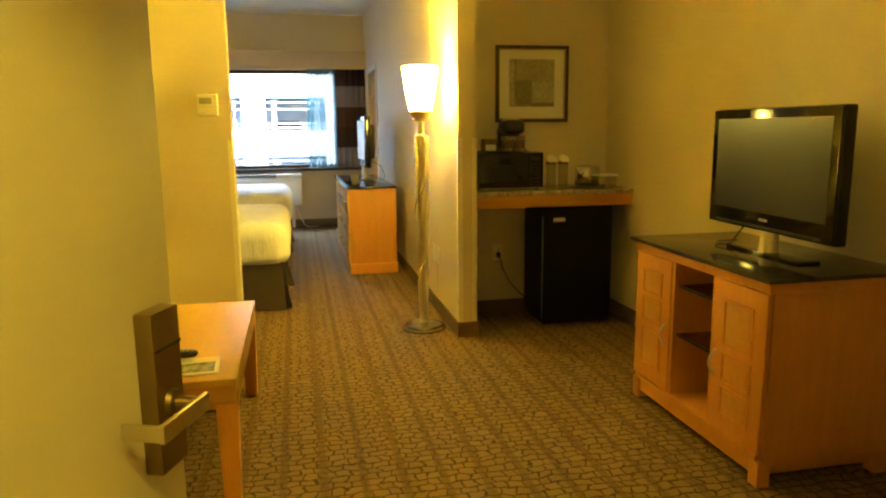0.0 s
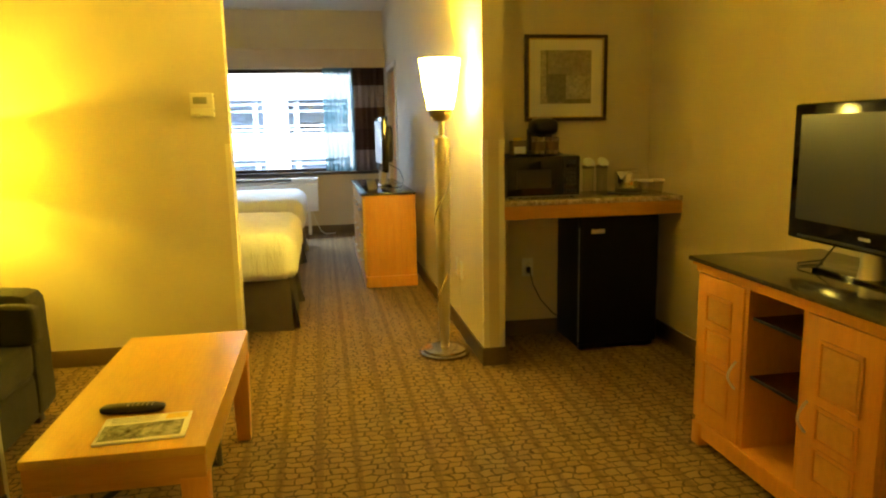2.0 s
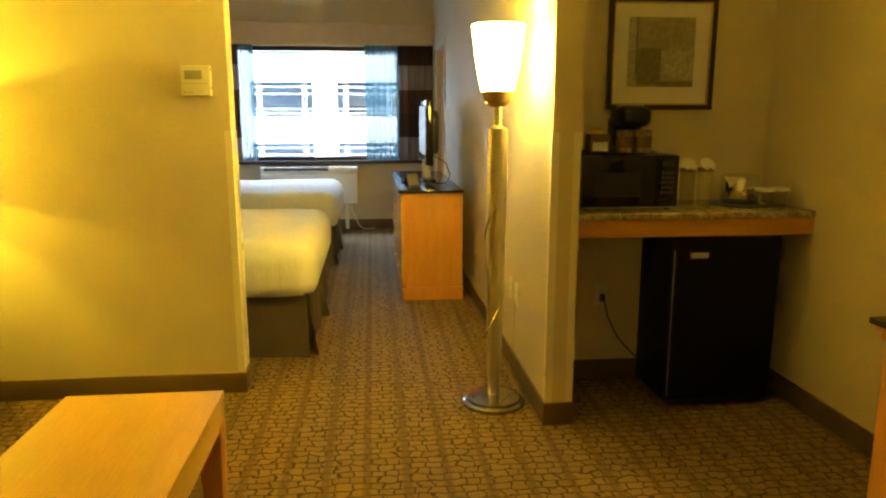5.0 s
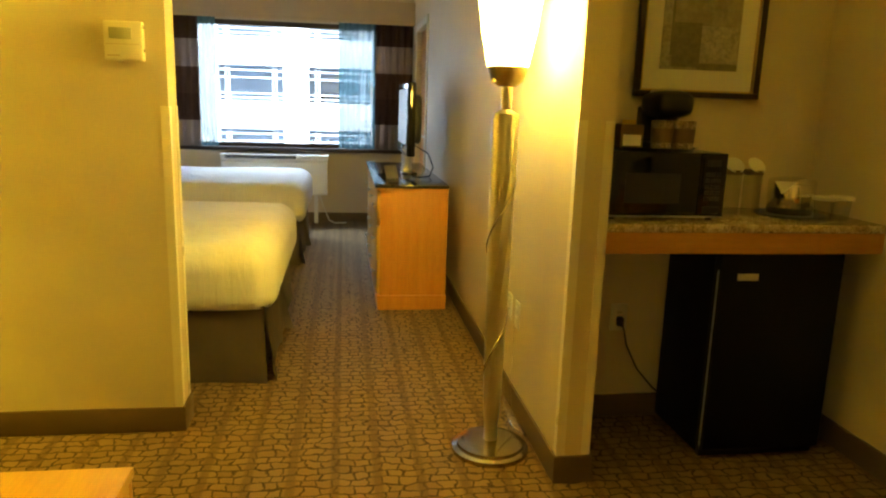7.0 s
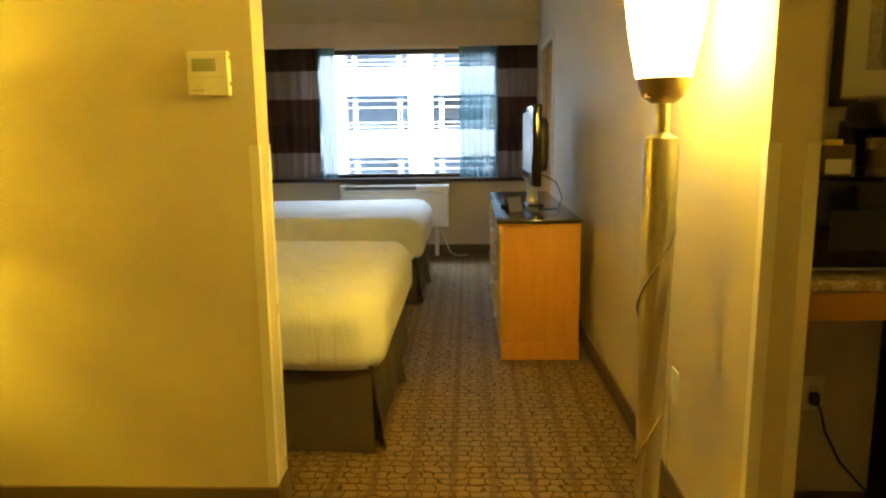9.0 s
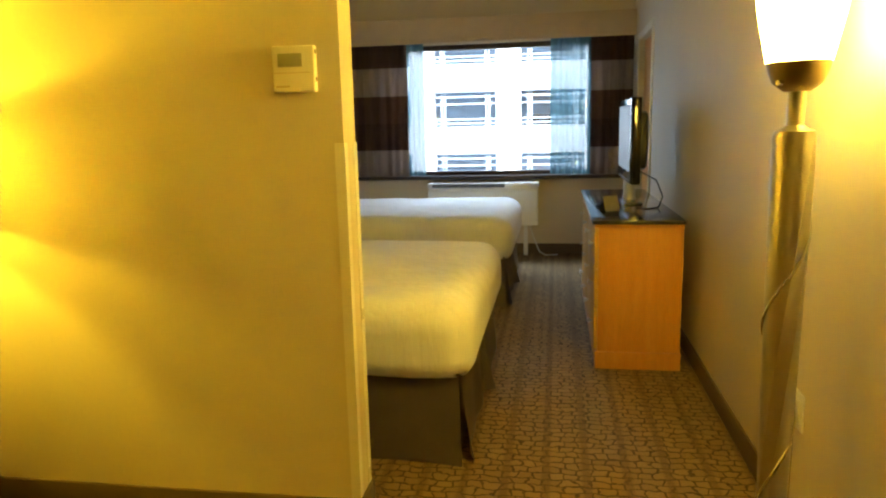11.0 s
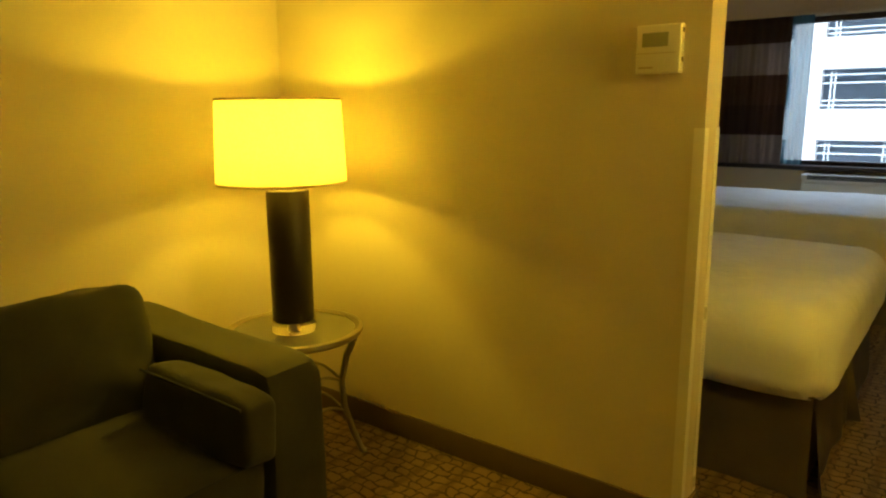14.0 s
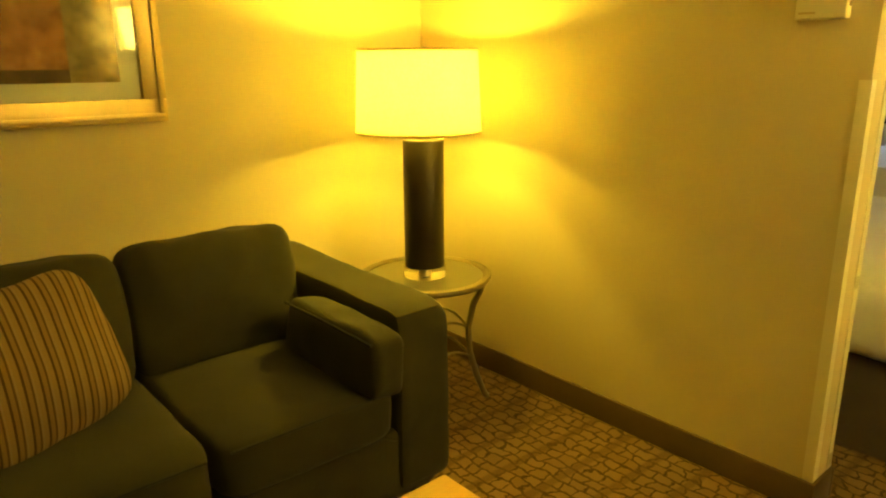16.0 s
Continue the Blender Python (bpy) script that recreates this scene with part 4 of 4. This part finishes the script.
part("chrome_strip", box(0.004, 0.42, -0.001, 0.002, 0.012, 0.018), M_GREY, mw)
for x in (0.03, 0.395):
    for y in (0.04, 0.30):
        part("foot", lathe([(0, 0), (0.012, 0), (0.012, 0.013), (0, 0.013)], 10, x=x, y=y), M_BLACK, mw)

tray = thing("serving_tray", "black oval plastic tray on the microwave", "tray", (1.855, 4.565, 1.143))
bm = lathe([(0, 0), (0.17, 0), (0.188, 0.012), (0.192, 0.012), (0.175, -0.0), (0, 0)][:4] + [(0.172, 0.004), (0, 0.004)], 44)
for vert in bm.verts:
    vert.co.y *= 0.72
part("dish", bm, M_BLACK, tray)

cm = thing("coffee_maker", "small black coffee maker with a silver top on a tray", "coffee maker", (1.936, 4.60, 1.148))
part("base", box(-0.075, 0.075, -0.09, 0.09, 0, 0.022, 0.008, 3), M_BLACK, cm)
part("tower", box(-0.07, 0.07, 0.03, 0.09, 0.02, 0.15, 0.01, 3), M_BLACK, cm)
part("head", moved(cushion(0.150, 0.19, 0.088, 0.15, 3.6, 12, 0), pose(0, -0.01, 0.158)), M_BLACK, cm)
part("lid", lathe([(0.060, 0.188), (0.058, 0.206), (0.03, 0.213), (0, 0.214)], 28), M_NICKEL, cm, "silver lid")
part("filter_basket", lathe([(0, 0.09), (0.03, 0.09), (0.045, 0.125), (0, 0.125)], 24, y=-0.02), M_BLACK, cm)


def cup(at, label):
    c = thing("paper_cup", label, "cup", at, 0, "cups by the coffee maker")
    part("body", lathe([(0, 0), (0.034, 0), (0.0385, 0.096), (0.040, 0.098), (0.0365, 0.096), (0.032, 0.003), (0, 0.003)], 28), M_CUP, c)
    part("sleeve", lathe([(0.0350, 0.022), (0.0378, 0.070), (0.0388, 0.070), (0.0360, 0.022), (0.0350, 0.022)], 28), M_BASE, c, "grey-brown printed sleeve")
    return c


M_CUP = stone_mat("printed_cup", (0.10, 0.06, 0.03), (0.22, 0.16, 0.09), (0.5, 0.45, 0.36), 40, 0.5)
cup((1.872, 4.475, 1.152), "printed paper cup beside the coffee maker")
cup((1.953, 4.475, 1.152), "printed paper cup beside the coffee maker")
cb = thing("condiment_box", "dark box of coffee sachets with a pale label", "box", (1.76, 4.50, 1.148), 4)
part("box", box(-0.043, 0.043, -0.03, 0.03, 0, 0.085, 0.002), M_BASE, cb)
part("label", box(-0.034, 0.034, -0.0312, -0.0295, 0.012, 0.05), M_PAPER, cb, "pale printed label")
part("sachet", box(-0.03, 0.02, -0.012, -0.006, 0.06, 0.10, 0.002), M_YELLOW, cb)
part("sachet", box(-0.02, 0.03, 0.004, 0.010, 0.06, 0.095, 0.002), M_PAPER, cb)


def bottle(at, turn):
    b = thing("water_glass", "tall clear glass with a white paper cap", "glass", at, turn, "glasses on the counter")
    part("glass", lathe([(0, 0), (0.030, 0), (0.033, 0.004), (0.034, 0.17), (0.0325, 0.17), (0.031, 0.008), (0, 0.008)], 28), M_THIN, b)
    part("neck_band", lathe([(0.0345, 0.155), (0.036, 0.155), (0.036, 0.172), (0.0345, 0.172), (0.0345, 0.155)], 28), M_BASE, b)
    part("paper_cap", moved(lathe([(0, 0), (0.033, 0), (0.035, 0.004), (0.033, 0.006), (0, 0.007)], 28), pose(0, -0.01, 0.188, 50)), M_PAPER, b, "tilted white paper disc")
    return b


bottle((2.205, 4.56, 0.905), 0)
bottle((2.295, 4.57, 0.905), 8)
bk = thing("ice_bucket", "polished steel ice bucket on a dark tray", "bucket", (2.48, 4.60, 0.905))
part("bucket", lathe([(0, 0.006), (0.078, 0.006), (0.082, 0.012), (0.086, 0.120), (0.084, 0.124), (0.081, 0.124)], 44), M_CHROME, bk)
part("lid", lathe([(0.086, 0.124), (0.086, 0.130), (0.078, 0.138), (0.03, 0.146), (0, 0.147)], 44), M_CHROME, bk)
nap = bmesh.new()
for sgn in (-1, 1):
    ring = [nap.verts.new(p) for p in ((-0.094, -0.030 + sgn * 0.001, 0.132), (-0.040, -0.080 + sgn * 0.001, 0.134), (-0.078, -0.058 + sgn * 0.001, 0.085))]
    nap.faces.new(ring)
part("napkin", nap, M_PAPER, bk, "folded white paper napkin")
part("tray", lathe([(0, 0), (0.12, 0), (0.128, 0.005), (0.12, 0.006), (0, 0.006)], 40), M_BLACK, bk)
for x, y in ((2.52, 4.46), (2.60, 4.475)):
    tg = thing("tumbler", "clear tumbler with a white paper lid", "glass", (x, y, 0.905), 0, "tumblers on the counter")
    part("glass", lathe([(0, 0), (0.030, 0), (0.036, 0.075), (0.0345, 0.075), (0.029, 0.006), (0, 0.006)], 28), M_THIN, tg)
    part("paper_lid", lathe([(0, 0.076), (0.042, 0.076), (0.043, 0.082), (0.042, 0.088), (0, 0.089)], 28), M_PAPER, tg, "white paper lid")

pc = thing("framed_print", "grey abstract print in a dark frame with wide mat", "picture", (2.141, YP, 1.338), 0, "pictures")
w2, h2 = 0.258, 0.509
for bm in frame_y(-w2, w2, 0, h2, 0.022, -0.028, 0, 0.003):
    part("frame_bar", bm, M_DARKWOOD, pc)
for bm in frame_y(-w2 + 0.022, w2 - 0.022, 0.022, h2 - 0.022, 0.007, -0.022, -0.004, 0.001):
    part("inner_lip", bm, M_GOLD, pc)
part("mat_board", box(-w2 + 0.029, w2 - 0.029, -0.010, -0.002, 0.029, h2 - 0.029), M_PAPER, pc, "cream mat board")
M_P1 = stone_mat("grey_print", (0.30, 0.28, 0.22), (0.34, 0.31, 0.25), (0.38, 0.35, 0.29), 9, 0.6)
M_P2 = stone_mat("slate_print", (0.17, 0.165, 0.12), (0.20, 0.19, 0.145), (0.23, 0.22, 0.17), 9, 0.6)
M_P3 = stone_mat("pale_print", (0.30, 0.28, 0.24), (0.42, 0.40, 0.35), (0.52, 0.50, 0.45), 14, 0.6)
part("print_field", box(-0.160, 0.160, -0.0115, -0.009, 0.105, 0.42), M_P1, pc, "grey print")
part("print_shape", box(-0.160, -0.125, -0.0125, -0.0105, 0.105, 0.42), M_P3, pc, "pale strip of the print")
part("print_shape", box(-0.115, 0.0, -0.0125, -0.0105, 0.115, 0.28), M_P2, pc, "dark block of the print")
part("print_shape", box(0.0, 0.155, -0.0125, -0.0105, 0.135, 0.27), M_P3, pc, "pale block of the print")
part("print_shape", box(-0.01, 0.160, -0.0125, -0.0105, 0.105, 0.13), M_P2, pc, "dark base of the print")
part("print_shape", box(-0.125, -0.115, -0.0125, -0.0105, 0.16, 0.42), M_P2, pc, "dark stripe of the print")


# ---- bedroom ----
def bed(y0, y1, seed):
    b = thing("bed", "made bed with white duvet and pleated taupe skirt", "bed", (0, 0, 0), 0, "beds")
    xf, xh = 0.46, X0 + 0.05
    L, Wd = xf - xh, y1 - y0
    part("box_base", box(xh + 0.02, xf - 0.05, y0 + 0.05, y1 - 0.05, 0.03, 0.36), M_SKIRT, b)
    part("mattress", box(xh + 0.02, xf - 0.09, y0 + 0.09, y1 - 0.09, 0.36, 0.57, 0.05, 4), M_LINEN, b)
    # skirt: two cloth runs that flare where they part at the foot corner and at the middle pleat
    for run in (0, 1):
        bm = bmesh.new()
        n = 90
        cols = []
        for i in range(n + 1):
            u = i / n
            wav = 0.006 * noise.noise(Vector((u * 9, seed, run)))
            near = (u - 0.86) / 0.14 if run == 0 else (0.14 - u) / 0.14
            flare = 0.012 + 0.035 * max(0.0, near) ** 2
            pleat = -0.03 if 0.47 < u < 0.485 or 0.515 < u < 0.53 else 0
            if 0.53 < u < 0.66:
                flare += 0.05 * (0.66 - u) / 0.13
            if run == 0:
                p, q = (xh + (xf - xh - 0.045) * u, y0 + 0.045 + wav - pleat), (xh + (xf - xh - 0.03) * u, y0 + 0.035 - flare + wav * 3 - pleat)
            else:
                p, q = (xf - 0.045 + wav + pleat, y0 + 0.05 + (Wd - 0.08) * u), (xf - 0.035 + flare + wav * 3 + pleat, y0 + 0.04 + (Wd - 0.06) * u)
            rows = []
            for k in range(5):
                h = k / 4
                rows.append(bm.verts.new((p[0] + (q[0] - p[0]) * h ** 1.4, p[1] + (q[1] - p[1]) * h ** 1.4, 0.40 - 0.394 * h)))
            cols.append(rows)
        for a, c in zip(cols, cols[1:]):
            for k in range(4):
                bm.faces.new((a[k], c[k], c[k + 1], a[k + 1]))
        bmesh.ops.solidify(bm, geom=bm.faces[:], thickness=0.004)
        part("skirt_panel", bm, M_SKIRT, b, "", 60)
    # duvet: a tucked cover with soft top edges, upright sides and gathers at the corners
    bm = bmesh.new()
    bmesh.ops.create_cube(bm, size=2)
    bmesh.ops.subdivide_edges(bm, edges=bm.edges[:], cuts=64, use_grid_fill=True)
    hx, hy, hz, rad = L / 2 + 0.012, Wd / 2 + 0.012, 0.150, 0.13
    for vert in bm.verts:
        p = Vector((vert.co.x * hx, vert.co.y * hy, vert.co.z * hz))
        # round the upright corners and the upper edge by one radius
        q = Vector((max(-hx + rad, min(hx - rad, p.x)), max(-hy + rad, min(hy - rad, p.y)), min(hz - rad, p.z)))
        if (p - q).length > rad * 0.5:
            p = q + (p - q).normalized() * rad
        inx, iny = hx - abs(p.x), hy - abs(p.y)
        # gathers on the hanging sides, stronger by the corner
        if min(inx, iny) < 0.06 and p.z < hz * 0.6:
            along = p.y if inx < iny else p.x
            gap = (hy - abs(p.y)) if inx < iny else (hx - abs(p.x))
            amp = 0.0035 + 0.007 * math.exp(-gap / 0.16)
            g = amp * math.sin(along * 70 + 5 * noise.noise(Vector((along * 5, p.z * 3, seed)))) * (0.6 - p.z / hz) / 1.6
            if inx < iny:
                p.x += math.copysign(g, p.x)
            else:
                p.y += math.copysign(g, p.y)
        tuck = max(0.0, -p.z / hz - 0.55) / 0.45
        p.x -= math.copysign(0.03 * tuck ** 2, p.x) * (inx < 0.06)
        p.y -= math.copysign(0.03 * tuck ** 2, p.y) * (iny < 0.06)
        p.z += 0.010 * noise.noise(p * 2.3 + Vector((seed, 2, 1))) + 0.004 * noise.noise(p * 7 + Vector((seed, 5, 1)))
        vert.co = p
    part("duvet", moved(bm, pose((xf + xh) / 2, (y0 + y1) / 2, 0.500)), M_LINEN, b, "plump white duvet", 180)
    return b


bed(5.23, 6.72, 1.0)
bed(7.62, 9.10, 4.0)


def dresser():
    d = thing("dresser", "long maple dresser with black granite top and drawers", "dresser", (0.985, 6.40, 0))
    D, L, h = 0.435, 1.72, 0.775
    part("end_panel", box(0.012, D, 0, 0.02, 0.085, h, 0.002), M_MAPLE, d)
    part("end_panel", box(0.012, D, L - 0.02, L, 0.085, h, 0.002), M_MAPLE, d)
    part("back_panel", box(D - 0.012, D, 0.02, L - 0.02, 0.085, h), M_MAPLE, d)
    part("carcase", box(0.014, D - 0.012, 0.02, L - 0.02, 0.085, h), M_MAPLE, d)
    part("plinth", box(0.0, D + 0.002, -0.012, L + 0.012, 0, 0.082, 0.003), M_MAPLE, d)
    part("plinth_moulding", box(-0.006, D + 0.004, -0.016, L + 0.016, 0.078, 0.094, 0.005), M_MAPLE, d)
    part("cornice", box(-0.008, D, -0.010, L + 0.010, h - 0.018, h, 0.004), M_MAPLE, d)
    part("top", box(-0.022, D + 0.006, -0.024, L + 0.024, h, h + 0.02, 0.005), M_BLACKTOP, d, "polished black granite top")
    for c in range(2):
        for r in range(3):
            y0, y1 = 0.024 + c * 0.84, 0.024 + c * 0.84 + 0.832
            z0 = 0.10 + r * 0.218
            dr = part("drawer", box(-0.006, 0.014, y0, y1, z0, z0 + 0.212, 0.004), M_MAPLE_H, d)
            for k in (0.22, 0.78):
                yc = y0 + (y1 - y0) * k
                part("knob", moved(lathe([(0, 0), (0.006, 0), (0.006, 0.012), (0.015, 0.017), (0.013, 0.025), (0, 0.027)], 16), pose(-0.006, yc, z0 + 0.106, 0, -90)), M_NICKEL, dr)
    return d


dresser()
television((1.235, 7.30, 0.795), -90, 0.78, 0.50, 0.135)
tc = link_mesh("tv_cable", tube([(1.27, 7.10, 1.0), (1.36, 7.02, 0.95), (1.39, 6.95, 0.86), (1.36, 6.9, 0.802), (1.30, 6.86, 0.799), (1.24, 6.92, 0.799)], 0.004), M_BLACK, 60)
tagged(tc, "black cable loop behind the television", "cable")
rm = thing("remote_holder", "black remote control and holder on the dresser", "remote control", (1.06, 7.02, 0.795), 60)
part("body", moved(cushion(0.17, 0.045, 0.022, 0.1, 4, 6, 0), pose(0, 0, 0.012)), M_BLACK, rm)
cd = thing("card_stand", "small folded silver card standing on the dresser", "card", (1.085, 6.80, 0.795), 35)
part("panel", moved(box(-0.05, 0.05, -0.002, 0.002, 0, 0.09), pose(0, -0.02, 0, -20)), M_NICKEL, cd)
part("panel", moved(box(-0.05, 0.05, -0.002, 0.002, 0, 0.088), pose(0, 0.04, 0, 20)), M_BLACK, cd)


def wall_ac():
    a = thing("air_conditioner", "cream through-wall air conditioner under the window", "air conditioner", (0.06, 9.58, 0))
    part("chassis", box(-0.54, 0.54, 0.02, 0.218, 0.32, 0.70, 0.01, 3), M_WHITE, a)
    part("front_cover", box(-0.545, 0.545, 0, 0.03, 0.315, 0.665, 0.012, 3), M_WHITE, a)
    bm = box(-0.55, 0.55, 0.0, 0.218, 0.690, 0.735, 0.008, 3)
    part("top_cover", bm, M_WHITE, a)
    gr = part("grille", box(-0.50, 0.22, -0.003, 0.004, 0.692, 0.726), M_BLACK, a, "dark outlet grille")
    for i in range(3):
        part("slat", box(-0.495, 0.215, -0.006, -0.002, 0.698 + i * 0.009, 0.700 + i * 0.009), M_GREY, gr)
    part("outlet_recess", box(-0.50, 0.22, 0.03, 0.15, 0.7345, 0.737), M_BLACK, a)
    part("control_door", box(0.26, 0.50, 0.03, 0.15, 0.735, 0.739, 0.001), M_GREY, a)
    part("cord", tube([(0.45, 0.10, 0.33), (0.50, 0.08, 0.18), (0.56, 0.02, 0.05), (0.62, 0.06, 0.008), (0.74, 0.10, 0.008)], 0.006), M_WHITE, a)
    part("support_leg", box(-0.50, -0.46, 0.1, 0.14, 0, 0.33), M_WHITE, a)
    part("support_leg", box(0.40, 0.44, 0.1, 0.14, 0, 0.33), M_WHITE, a)
    return a


wall_ac()

# assumed lamp, never in view, added to brighten the entry door and nearby floor
cl = thing("added_ceiling_light", "added round white flush ceiling light, out of view in the entry corridor", "ceiling light", (0.55, -0.45, H))
part("rim", lathe([(0, 0), (0.19, 0), (0.19, -0.03), (0.175, -0.03), (0.175, -0.01), (0, -0.01)], 40), M_WHITE, cl)
part("diffuser", lathe([(0.174, -0.012), (0.17, -0.05), (0.12, -0.075), (0, -0.085)], 40), M_CEILGLOW, cl, "lit frosted diffuser")

tv_wire = link_mesh("tv_cable", tube([(2.42, 2.74, 0.93), (2.40, 2.78, 0.87), (2.36, 2.80, 0.80), (2.33, 2.86, 0.789), (2.38, 2.93, 0.789), (2.50, 2.95, 0.789)], 0.0035), M_BLACK, 60)
tagged(tv_wire, "thin black cable trailing from the television", "cable")
